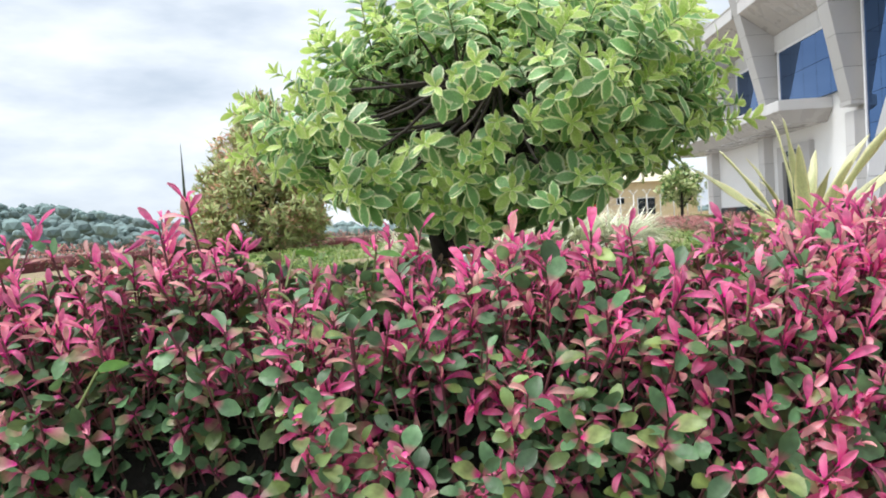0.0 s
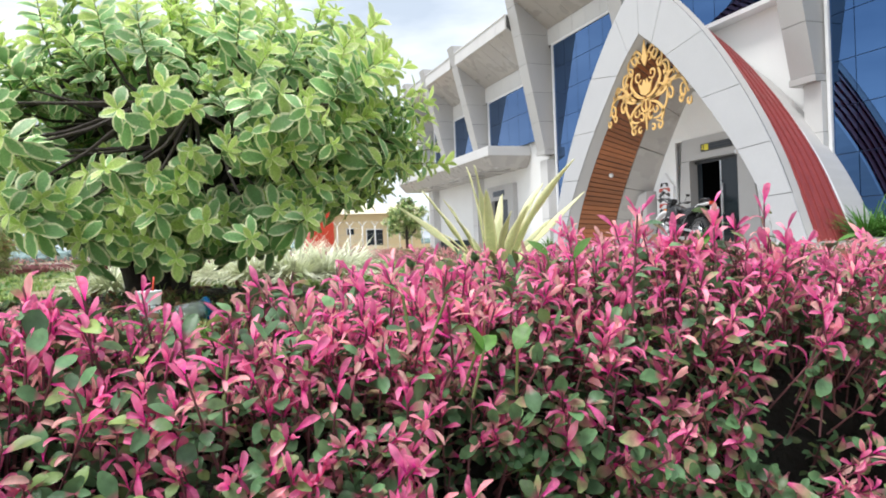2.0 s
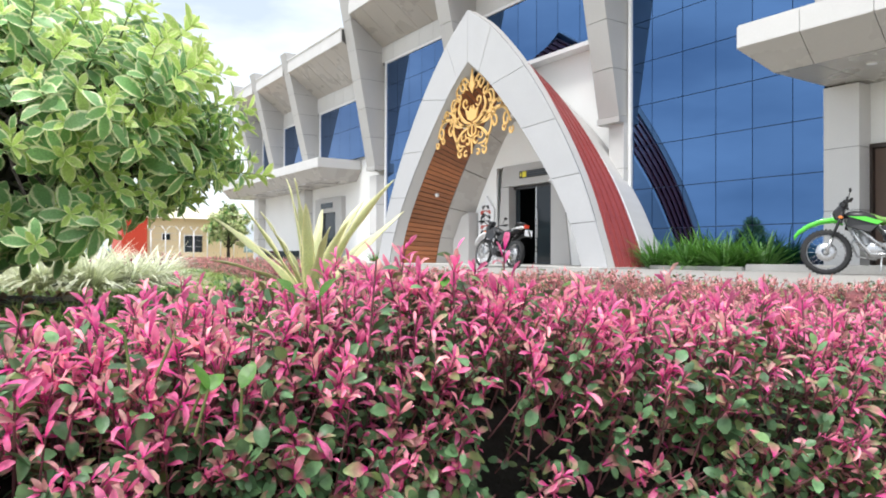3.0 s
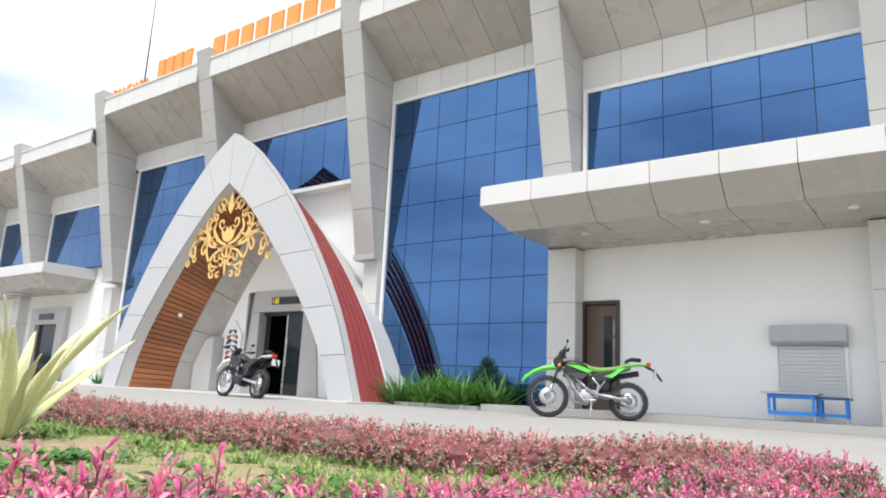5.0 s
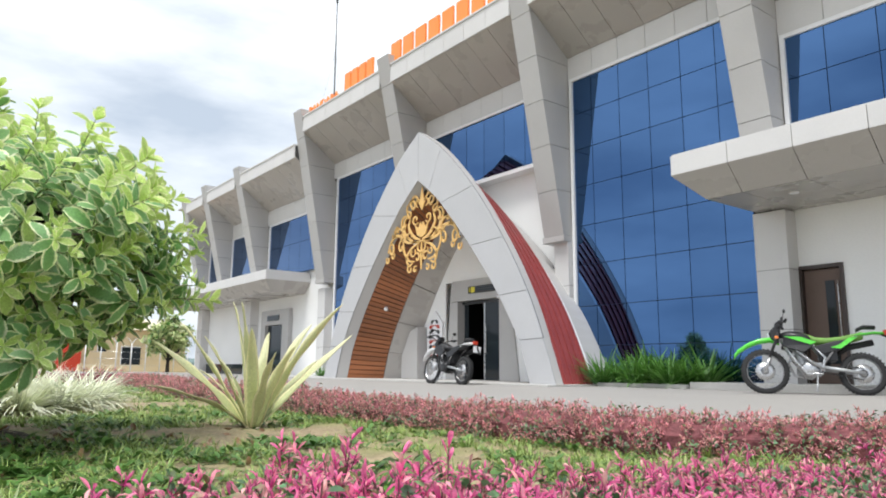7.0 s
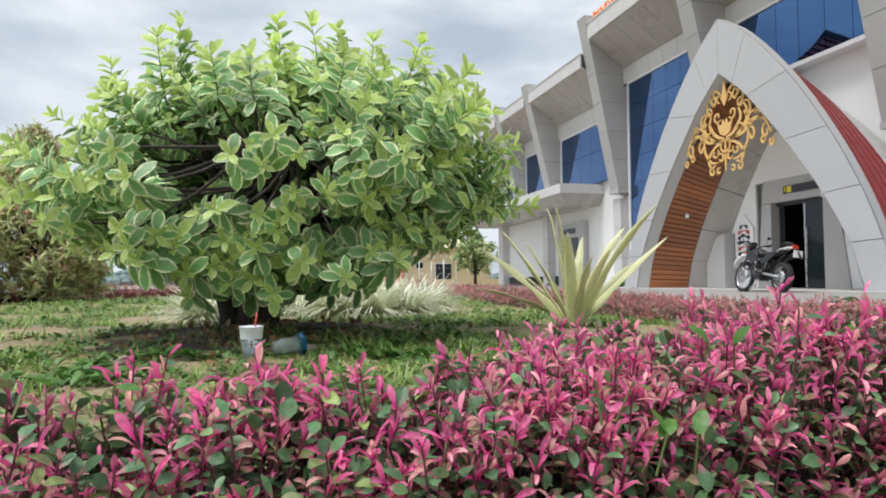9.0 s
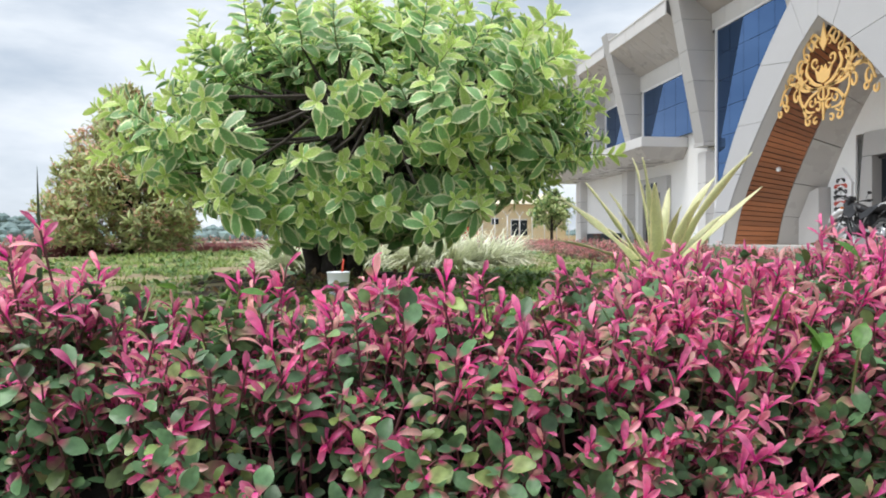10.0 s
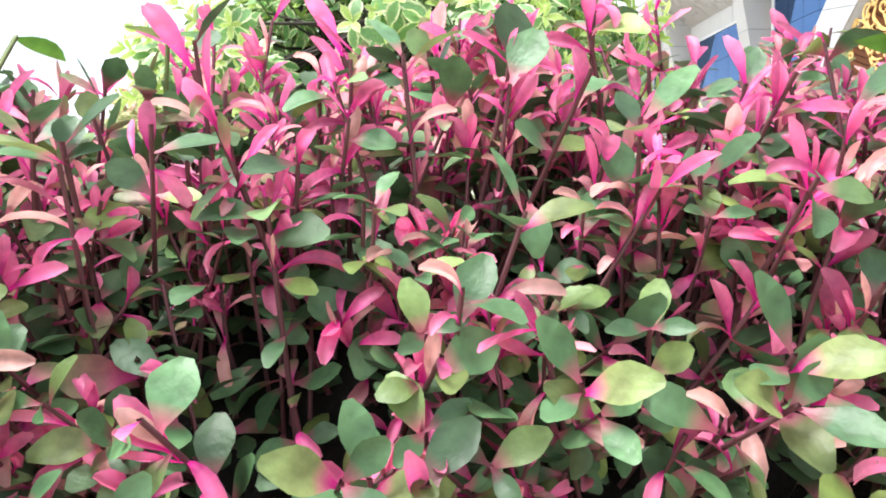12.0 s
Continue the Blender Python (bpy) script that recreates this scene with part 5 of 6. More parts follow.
twigs = [q for q in twigs if not (q[0].x > 0.1 and abs((q[0] + q[1] * 0.1).z - 0.95 - 0.05 * q[0].y) < 0.1 and -0.8 < q[0].y < 0.2)]
for tip, g in (((0.35, 1.55, 1.08), (0.1, 1, 0.3)), ((0.43, 1.5, 0.74), (0.2, 1, 0.2)), ((0.4, 1.3, 1.25), (0.1, 0.8, 0.6)), ((0.5, 1.42, 0.9), (0.3, 1, 0.3)), ((0.3, -1.25, 0.95), (0.1, -1, 0.35)), ((0.2, -1.2, 0.72), (0.2, -1, 0.1))):
    g = Vector(g).normalized()
    twigs.append((Vector(tip) - g * 0.3, g, rr.randrange(2, 5), 1.0))
    twigs.append((Vector(tip) - g * 0.5, (g + Vector((0.3, 0, 0.2))).normalized(), rr.randrange(6, 10), 0.9))
twigs.sort(key=lambda q: -(q[0].x + 0.3 * q[0].y))
for p, g, i, s in twigs[:290]:
    ob = link("twig", SHOOT_ME[i], None, tree)
    ob.matrix_basis = Matrix.Translation(p) @ up_to(g, rr.uniform(0, 6.28)) @ Matrix.Scale(s, 4)
bk = {}
for p, g, i, s in twigs[290:]:
    bk.setdefault(i, []).append(np.array(Matrix.Translation(p) @ up_to(g, rr.uniform(0, 6.28)) @ Matrix.Scale(s, 4)))
cr_ = link("crown", to_mesh("crown", *join([scatter(SHOOTS[i], v) for i, v in bk.items()]), TREE_MATS), None, tree)
cr_["kind"] = "stuff"
# crooked limbs from the fork, and the finer branches that leave them
knots = []
for k in range(18):
    th, ph = gold * k, math.asin(0.05 + 0.8 * ((k * 7) % 18) / 18)
    d = heading(th, ph)
    a = Vector((rr.uniform(-0.03, 0.08), rr.choice((-0.2, 0.0, 0.0, 0.22)), rr.uniform(0.28, 0.4)))
    e = MID + d * crown_radius(th, ph) * 0.66
    line = [a.lerp(e, u) + Vector((rr.gauss(0, 0.04), rr.gauss(0, 0.04), 0.12 * math.sin(math.pi * u) * (1 if u < 1 else 0))) for u in (0, 0.3, 0.6, 1.0)]
    tubed("limb", line, [0.042, 0.032, 0.024, 0.014], M_BARK, tree, sides=7)
    knots += line[1:]
bm = bmesh.new()
for foot, g in boughs:
    start = min(knots, key=lambda q: (q - foot).length)
    tube(bm, [start, start.lerp(foot, 0.55) - g * 0.05, foot], [0.011, 0.008, 0.005], 5)
br_ = part("branchwork", bm, M_BARK, tree)
br_["kind"] = "stuff"


# low bed of dark soil; the tree's shade is painted into its colour
bm = bmesh.new()
rings_ = []
for i in range(9):
    ring = []
    for k in range(40):
        a = 6.2832 * k / 40
        rad = (i / 8) * (0.85 + 0.3 * noise.noise((math.cos(a) * 1.6, math.sin(a) * 1.6, 4)))
        x, y = TX + 0.35 + rad * math.cos(a), TY + 0.12 + 1.25 * rad * math.sin(a)
        ring.append(bm.verts.new((x, y, lawn_z(x, y) + 0.014 * (1 - (i / 8) ** 4) - 0.004 + (0.014 * noise.noise((x * 9, y * 9, 1)) if 0 < i < 8 else -0.004 * (i == 8)))))
    rings_.append(ring)
for a_, b_ in zip(rings_, rings_[1:]):
    for k in range(40):
        bm.faces.new((a_[k], a_[(k + 1) % 40], b_[(k + 1) % 40], b_[k]))
bmesh.ops.recalc_face_normals(bm, faces=bm.faces[:])
tagged(part("soil_bed", bm, M_SOIL_SHADE), "dark loose soil bed round the foot of the tree, shade painted in", "soil", kind="structure")

# ---- sword-leaved plant ----
def sword_leaf(tip, wide, twist, arch, n=18):
    """A wavy strap leaf from the plant's heart to its tip, rising first and leaning out later."""
    tip = Vector(tip)
    flat = Vector((tip.x, tip.y, 0))
    out = flat.normalized()
    foot = out * 0.04
    knee = foot + flat * (0.5 - arch) + Vector((0, 0, tip.z * (0.5 + arch)))
    vs, at_ = [], []
    wave = ra.uniform(0, 6)
    for i in range(n + 1):
        u = i / n
        p = foot * (1 - u) ** 2 + knee * 2 * u * (1 - u) + tip * u * u
        d = ((knee - foot) * (1 - u) + (tip - knee) * u).normalized()
        w = Vector((-out.y, out.x, 0))
        w = (Matrix.Rotation(twist * (0.4 + 0.6 * u), 3, d) @ w).normalized()
        nrm = d.cross(w)
        half = 0.5 * wide * max(0.02, min(1.0, 0.62 + 1.3 * u) * (1 - u ** 2.2) ** 0.8)
        ripple = 0.25 * half * math.sin(u * 15 + wave)
        for sg in (-1, 0, 1):
            vs.append(tuple(p + w * sg * half + nrm * (abs(sg) * half * 0.35 + sg * ripple)))
            at_.append((u, abs(sg), 0.0))
    fs = [(i * 3 + k, i * 3 + k + 3, i * 3 + k + 4, i * 3 + k + 1) for i in range(n) for k in range(2)]
    return np.array(vs), fs, np.array(at_)


agave = thing("sword_plant", "clump of long yellow and green striped sword leaves on the lawn", "plant", (-4.28, 2.02, 0.0))
ra = random.Random(8)
# across, up and back of each tip, width, twist, arch
for ac, up, bk_, wd, tw, ar in ((-0.16, 0.86, 0.1, 0.075, 0.7, 0.2), (-0.1, 0.84, -0.12, 0.085, -0.5, 0.2), (0.54, 0.85, -0.1, 0.085, -0.9, 0.12), (0.63, 0.64, 0.12, 0.06, 0.9, 0.05), (0.08, 0.66, 0.3, 0.075, 0.3, 0.2), (-0.66, 0.28, 0.1, 0.07, 0.5, 0.2), (-0.47, 0.7, 0.15, 0.07, 0.9, 0.05), (-0.62, 0.58, -0.1, 0.085, -0.9, 0.08), (-0.25, 0.48, 0.2, 0.07, 0.6, 0.2), (-0.03, 0.66, -0.2, 0.09, 0.4, 0.22), (0.36, 0.72, 0.2, 0.08, 0.8, 0.15), (0.24, 0.55, -0.2, 0.08, -0.7, 0.15), (0.42, 0.46, 0.3, 0.06, 0.8, 0.1), (-0.3, 0.6, -0.25, 0.08, -0.8, 0.1), (0.12, 0.5, -0.32, 0.08, 0.5, 0.15), (-0.36, 0.38, 0.3, 0.06, 0.7, 0.15)):
    tip = (0.4 * ac - 0.917 * bk_, 0.917 * ac + 0.4 * bk_, 0.93 * up)
    h = Heap()
    h.add(*sword_leaf(tip, wd, tw, ar), 0)
    ob = link("leaf", to_mesh("leaf", *h.arrays(), [L_SWORD]), None, agave)
    md = ob.modifiers.new("solid", "SOLIDIFY")
    md.thickness = 0.004

# ---- pale grass clumps ----
def grass_clump(x, y, n, ln, seed, mats, name, label, cat, group="", wide=0.009, base=0.1, lift=(0.5, 1.5), bend=(0.6, 1.7), z=0.02):
    th = thing(name, label, cat, (x, y, z), group=group)
    q = random.Random(seed)
    h = Heap()
    for _ in range(n):
        a = q.uniform(0, 6.28)
        L = ln * q.uniform(0.6, 1.15)
        rad = base * math.sqrt(q.random())
        h.add(*leaf(L, wide * q.uniform(0.7, 1.3), q.uniform(*bend), 0.3, 6, 0.4), 0, turn(a, q.uniform(*lift), q.uniform(-0.3, 0.3), (rad * math.cos(a), rad * math.sin(a), 0)))
    o = link("foliage", to_mesh("foliage", *h.arrays(), mats), None, th)
    o["kind"] = "stuff"
    return th


for i, (x, y, s) in enumerate(((-5.6, -0.42, 0.3), (-6.0, 0.62, 0.34), (-5.9, 0.92, 0.36), (-6.1, 1.22, 0.36), (-6.7, 1.55, 0.34), (-6.9, 0.4, 0.34), (-6.8, 1.0, 0.36))):
    grass_clump(x, y, 420, s * 1.25, 40 + i, [L_PALE], "grass_clump", "clump of arching cream and pale green grass blades", "plant", "pale grass clumps", wide=0.014)
for i in range(9):
    x = -10.0 + i * 0.28
    grass_clump(x, 12.6 + 0.2 * (i % 3 - 1), 110, 0.95 - 0.05 * (i % 4), 60 + i, [L_LUSH], "green_grass", "tuft of lush green strap leaves by the glass wall", "plant", "green tufts at the wall", wide=0.035, base=0.16, lift=(0.7, 1.5), bend=(0.3, 1.4))
grass_clump(-23.6, 12.8, 60, 0.55, 77, [L_LUSH], "green_grass", "tuft of lush green strap leaves by the column", "plant", wide=0.03, base=0.12, lift=(0.7, 1.5), bend=(0.3, 1.2))

# ---- lawn: grass tufts, weeds, dead leaves, stones ----
h = Heap()
q = random.Random(90)
TUFTS = []
for k in range(6):
    t = Heap()
    for _ in range(10):
        a = q.uniform(0, 6.28)
        L = q.uniform(0.02, 0.055)
        t.add(*blade(L, q.uniform(0.004, 0.007), q.uniform(0.2, 1.3), 2), 0, turn(a, q.uniform(0.4, 1.5), 0, (0.012 * math.cos(a), 0.012 * math.sin(a), 0)))
    TUFTS.append(t.arrays())
for k in range(3):
    t = Heap()
    for _ in range(8):
        a = q.uniform(0, 6.28)
        L = q.uniform(0.02, 0.04)
        t.add(*leaf(L, L * 0.5, q.uniform(0.2, 0.8), 0.2, 3, 0.5), 1, turn(a, q.uniform(0.1, 0.9), 0, (0.015 * math.cos(a), 0.015 * math.sin(a), 0.01)))
    TUFTS.append(t.arrays())
bk = {}
for k in range(15000):
    x = -0.75 - 13.5 * q.random() ** 1.5
    y = q.uniform(-3.6, 3.2) * (0.45 + 0.55 * min(1, -x / 6)) + (0.9 if x > -2.5 else 0) * q.random()
    if noise.noise((x * 0.9, y * 0.9, 9)) + 0.5 * noise.noise((x * 3, y * 3, 2)) + 0.4 * q.random() < 0.22:
        continue
    if (x - TX) ** 2 + (y - TY) ** 2 < 0.3 and q.random() < 0.85:
        continue
    g = q.random()
    i = q.randrange(6) if g < 0.8 else 6 + q.randrange(3)
    s = q.uniform(0.8, 1.5) * (1 + 0.08 * -x)
    bk.setdefault(i, []).append(np.array(Matrix.Translation((x, y, lawn_z(x, y) - 0.003)) @ Matrix.Rotation(q.uniform(0, 6.28), 4, "Z") @ Matrix.Scale(s, 4)))
for k in range(4500):
    x, y = -0.9 - 5.0 * q.random(), 0.9 + 2.25 * q.random()
    if noise.noise((x * 0.9, y * 0.9, 9)) + 0.5 * noise.noise((x * 3, y * 3, 2)) + 0.5 * q.random() < 0.25:
        continue
    bk.setdefault(q.randrange(6) if q.random() < 0.85 else 6 + q.randrange(3), []).append(np.array(Matrix.Translation((x, y, lawn_z(x, y) - 0.003)) @ Matrix.Rotation(q.uniform(0, 6.28), 4, "Z") @ Matrix.Scale(q.uniform(0.8, 1.6), 4)))
for k in range(2600):
    x, y = -0.8 - 3.0 * q.random() ** 1.3, -1.3 + 2.6 * q.random()
    if noise.noise((x * 2.2, y * 2.2, 3)) + 0.6 * q.random() < 0.1:
        continue
    bk.setdefault(q.randrange(6) if q.random() < 0.6 else 6 + q.randrange(3), []).append(np.array(Matrix.Translation((x, y, lawn_z(x, y) - 0.003)) @ Matrix.Rotation(q.uniform(0, 6.28), 4, "Z") @ Matrix.Scale(q.uniform(0.7, 1.3), 4)))
for k in range(1500):
    x, y = -1.6 - 2.6 * q.random(), -1.0 + 2.9 * q.random()
    if noise.noise((x * 2.6, y * 2.6, 13)) < 0.12 + 0.2 * q.random() or (x - TX - 0.3) ** 2 + (y - TY) ** 2 < 0.5:
        continue
    bk.setdefault(6 + q.randrange(3), []).append(np.array(Matrix.Translation((x, y, lawn_z(x, y) - 0.003)) @ Matrix.Rotation(q.uniform(0, 6.28), 4, "Z") @ Matrix.Scale(q.uniform(1.0, 1.9), 4)))
tagged(link("lawn_grass", to_mesh("lawn_grass", *join([scatter(TUFTS[i], v) for i, v in bk.items()]), [L_LAWN, L_WEED]), None), "short patchy green lawn grass and weeds", "grass", kind="stuff")
st = Heap()
for _ in range(5):
    a = q.uniform(0, 6.28)
    st.add(*blade(q.uniform(0.03, 0.08), 0.003, q.uniform(-0.3, 0.3), 1), 0, turn(a, q.uniform(-0.05, 0.2), 0, (q.uniform(-0.05, 0.05), q.uniform(-0.05, 0.05), 0.004)))
sm_ = []
for k in range(3600):
    x = -0.75 - 9 * q.random() ** 1.4
    y = q.uniform(-3.2, 3.1)
    sm_.append(np.array(Matrix.Translation((x, y, lawn_z(x, y) + 0.003)) @ Matrix.Rotation(q.uniform(0, 6.28), 4, "Z")))
tagged(link("straw", to_mesh("straw", *scatter(st.arrays(), sm_), [L_STRAW]), None), "dry straw and clippings lying on the lawn", "straw", kind="stuff")
t1 = Heap()
t1.add(*leaf(0.06, 0.03, 0.9, 0.4, 4, 0.5), 0, turn(0, 0.2, 0.3))
t2 = Heap()
t2.add(*leaf(0.05, 0.03, -0.7, 0.5, 4, 0.5), 0, turn(0, 0.1, -0.6))
bk = {0: [], 1: []}
for k in range(420):
    a, rad = q.uniform(0, 6.28), abs(q.gauss(0, 0.95))
    x, y = TX + 0.45 + rad * math.cos(a), TY + rad * math.sin(a)
    bk[k % 2].append(np.array(Matrix.Translation((x, y, lawn_z(x, y) + 0.006)) @ Euler((q.gauss(0, 0.3), q.gauss(0, 0.3), q.uniform(0, 6.28))).to_matrix().to_4x4()))
tagged(link("dead_leaves", to_mesh("dead_leaves", *join([scatter(t1.arrays(), bk[0]), scatter(t2.arrays(), bk[1])]), [L_DEAD]), None), "dry brown fallen leaves under the tree", "leaves", kind="stuff")
STONE = []
for k in range(3):
    bm = bmesh.new()
    bmesh.ops.create_icosphere(bm, subdivisions=2, radius=0.5)
    for v in bm.verts:
        v.co = v.co * (1 + 0.35 * noise.noise(v.co * 2.2 + Vector((k * 5, 0, 0))))
        v.co.z *= 0.55
    STONE.append(part("stone_mesh", bm, M_STONE).data)
    bpy.data.objects.remove(bpy.data.objects["stone_mesh"])
for k in range(70):
    x, y = -1.2 - 3.6 * q.random(), q.gauss(0.3, 0.9)
    s = q.choice((0.02, 0.03, 0.035, 0.05, 0.075)) * q.uniform(0.8, 1.3)
    ob = new("stone", STONE[k % 3])
    ob.matrix_world = Matrix.Translation((x, y, lawn_z(x, y) + 0.1 * s)) @ Euler((0, 0, q.uniform(0, 6.28))).to_matrix().to_4x4() @ Matrix.Scale(s, 4)
    tagged(ob, "small pale brown stone lying on the lawn", "stone", group="stones on the lawn")
# ---- small things under the tree ----
def lathe(bm, prof, n=20, m=None):
    rings = [[bm.verts.new((r * math.cos(6.2832 * k / n), r * math.sin(6.2832 * k / n), z)) for k in range(n)] for r, z in prof]
    for a, b in zip(rings, rings[1:]):
        for k in range(n):
            f = bm.faces.new((a[k], a[(k + 1) % n], b[(k + 1) % n], b[k]))
            f.smooth = True
    if m is not None:
        bmesh.ops.transform(bm, matrix=m, verts=[v for r in rings for v in r])


def lathed(name, prof, material, parent, label="", m=None, n=20):
    bm2 = bmesh.new()
    lathe(bm2, prof, n, m)
    bmesh.ops.recalc_face_normals(bm2, faces=bm2.faces[:])
    return part(name, bm2, material, parent, label)


cup = thing("plastic_cup", "clear plastic drinking cup with white top and red straw", "cup", (-2.68, 0.0, 0.02))
lathed("body", [(0.0, 0.002), (0.03, 0.0), (0.036, 0.06), (0.039, 0.085), (0.0375, 0.085), (0.034, 0.06), (0.028, 0.004), (0.0, 0.004)], M_CLEAR, cup)
lathed("sleeve", [(0.0395, 0.085), (0.043, 0.125), (0.0445, 0.127), (0.0445, 0.131), (0.041, 0.131), (0.038, 0.086)], M_CUPWHITE, cup)
lathed("drink", [(0.0, 0.006), (0.0275, 0.006), (0.033, 0.055), (0.0, 0.055)], M_MILKY, cup)
tubed("straw", [(0.0, 0.0, 0.05), (0.004, 0.014, 0.13), (0.006, 0.02, 0.18)], 0.0035, M_REDP, cup, sides=8)
cup2 = thing("plastic_cup", "clear plastic cup with blue rim lying on its side", "cup", (-2.92, 0.14, 0.055))
lay = Euler((radians(-86), 0, radians(20))).to_matrix().to_4x4()
lathed("body", [(0.0, -0.06), (0.027, -0.062), (0.036, 0.04), (0.034, 0.04), (0.025, -0.058), (0.0, -0.058)], M_CLEAR, cup2, m=lay)
lathed("rim", [(0.0365, 0.038), (0.046, 0.05), (0.047, 0.062), (0.04, 0.064), (0.0355, 0.05)], M_BLUECLEAR, cup2, m=lay)


# ---- motorcycles ----
def motorcycle(label, body_m, fender_m, seat_m, at, heading, stripe=True):
    """A trail motorcycle, nose to -x, standing on its stand."""
    mc = thing("motorcycle", label, "motorcycle", at)
    mc.rotation_euler = (radians(-7), 0, radians(heading))

    eng = M_ALU if stripe else M_BLACK

    def wheel(x, R, w, front):
        z = R
        bm2 = bmesh.new()
        n = 36
        prof = [(R - 0.075, -w * 0.4), (R - 0.03, -w * 0.55), (R, -w * 0.28), (R + 0.004, 0), (R, w * 0.28), (R - 0.03, w * 0.55), (R - 0.075, w * 0.4)]
        lathe(bm2, prof, n, Matrix.Translation((x, 0, z)) @ Matrix.Rotation(radians(90), 4, "X"))
        for k in range(n):
            a = 6.2832 * k / n
            box(bm2, R - 0.004, -w * 0.42, -0.012, R + 0.012, w * 0.42, 0.012, Matrix.Translation((x, 0, z)) @ Matrix.Rotation(-a, 4, "Y"))
        tyre = part("wheel", bm2, M_RUBBER, mc, "knobbly black tyre on a spoked rim")
        lathed("rim", [(R - 0.074, -w * 0.38), (R - 0.088, -w * 0.2), (R - 0.088, w * 0.2), (R - 0.074, w * 0.38)], M_STEEL, tyre, m=Matrix.Translation((x, 0, z)) @ Matrix.Rotation(radians(90), 4, "X"), n=32)
        lathed("hub", [(0, -0.06), (0.03, -0.06), (0.045, -0.03), (0.03, 0), (0.045, 0.03), (0.03, 0.06), (0, 0.06)], M_STEEL, tyre, m=Matrix.Translation((x, 0, z)) @ Matrix.Rotation(radians(90), 4, "X"), n=16)
        lathed("brake_disc", [(0.06, 0.05), (0.145, 0.05), (0.145, 0.054), (0.06, 0.054)], M_STEEL, tyre, m=Matrix.Translation((x, 0.0, z)) @ Matrix.Rotation(radians(90), 4, "X"), n=24)
        if not front:
            lathed("sprocket", [(0.02, -0.055), (0.1, -0.055), (0.1, -0.06), (0.02, -0.06)], M_BLACK, tyre, m=Matrix.Translation((x, 0.0, z)) @ Matrix.Rotation(radians(90), 4, "X"), n=24)
        bm2 = bmesh.new()
        for k in range(18):
            a = 6.2832 * k / 18
            tube(bm2, [(x + 0.03 * math.cos(a + 0.6), 0.03 * (-1) ** k, z + 0.03 * math.sin(a + 0.6)), (x + (R - 0.08) * math.cos(a), 0, z + (R - 0.08) * math.sin(a))], 0.0022, 4)
        part("spokes", bm2, M_STEEL, tyre)

    wheel(-0.68, 0.345, 0.075, True)
    wheel(0.66, 0.315, 0.1, False)
    for y in (-0.09, 0.09):
        tubed("fork_leg", [(-0.68, y, 0.345), (-0.6, y, 0.55)], 0.026, M_STEEL, mc)
        tubed("fork_tube", [(-0.61, y, 0.53), (-0.455, y, 0.95)], 0.022, M_BLACK, mc)
    boxed("triple_clamp", (-0.52, -0.12, 0.78), (-0.45, 0.12, 0.82), M_BLACK, mc, bevel=0.01)
    tubed("handlebar", [(-0.37, -0.38, 1.09), (-0.42, -0.2, 1.05), (-0.44, -0.06, 0.98), (-0.44, 0.06, 0.98), (-0.42, 0.2, 1.05), (-0.37, 0.38, 1.09)], 0.012, M_BLACK, mc)
    for y in (-1, 1):
        tubed("grip", [(-0.365, y * 0.29, 1.075), (-0.355, y * 0.4, 1.095)], 0.019, M_RUBBER, mc)
        tubed("mirror_stalk", [(-0.4, y * 0.27, 1.07), (-0.38, y * 0.3, 1.2)], 0.006, M_BLACK, mc, sides=6)
        bm2 = bmesh.new()
        bmesh.ops.create_uvsphere(bm2, u_segments=12, v_segments=8, radius=1, matrix=Matrix.LocRotScale((-0.37, y * 0.32, 1.24), None, (0.02, 0.055, 0.035)))
        part("mirror", bm2, M_BLACK, mc)
        prismed("shroud", [(-0.42, y * 0.15, 0.72), (-0.12, y * 0.17, 0.62), (0.02, y * 0.14, 0.74), (-0.1, y * 0.14, 0.9), (-0.38, y * 0.13, 0.9)], (0, y * 0.03, 0), M_BLACK if stripe else body_m, mc, bevel=0.008)
        prismed("shroud_stripe", [(-0.4, y * 0.185, 0.87), (-0.16, y * 0.185, 0.86), (0.06, y * 0.185, 0.78), (-0.02, y * 0.185, 0.74), (-0.2, y * 0.185, 0.8)], (0, y * 0.006, 0), body_m, mc)
        prismed("side_panel", [(0.02, y * 0.11, 0.72), (0.14, y * 0.12, 0.6), (0.36, y * 0.12, 0.66), (0.6, y * 0.1, 0.84), (0.3, y * 0.1, 0.8)], (0, y * 0.025, 0), M_BLACK if stripe else body_m, mc, bevel=0.006)
        prismed("side_stripe", [(0.24, y * 0.15, 0.7), (0.38, y * 0.15, 0.68), (0.62, y * 0.13, 0.86), (0.5, y * 0.13, 0.85), (0.36, y * 0.15, 0.74)], (0, y * 0.005, 0), body_m, mc)
        tubed("frame_tube", [(-0.42, y * 0.05, 0.85), (-0.25, y * 0.11, 0.5), (-0.1, y * 0.12, 0.3), (0.1, y * 0.12, 0.3), (0.16, y * 0.12, 0.55), (0.0, y * 0.1, 0.75)], 0.023, M_STEEL if stripe else M_BLACK, mc)
        tubed("frame_brace", [(-0.3, y * 0.13, 0.74), (-0.05, y * 0.14, 0.5), (0.14, y * 0.13, 0.36)], 0.021, M_STEEL if stripe else M_BLACK, mc)
        tubed("subframe", [(0.12, y * 0.11, 0.42), (0.3, y * 0.12, 0.68), (0.62, y * 0.1, 0.88)], 0.014, M_STEEL, mc)
        boxed("hand_lever", (-0.47, y * 0.34 - 0.06, 1.05), (-0.4, y * 0.34 + 0.06, 1.085), M_BLACK, mc, bevel=0.008)
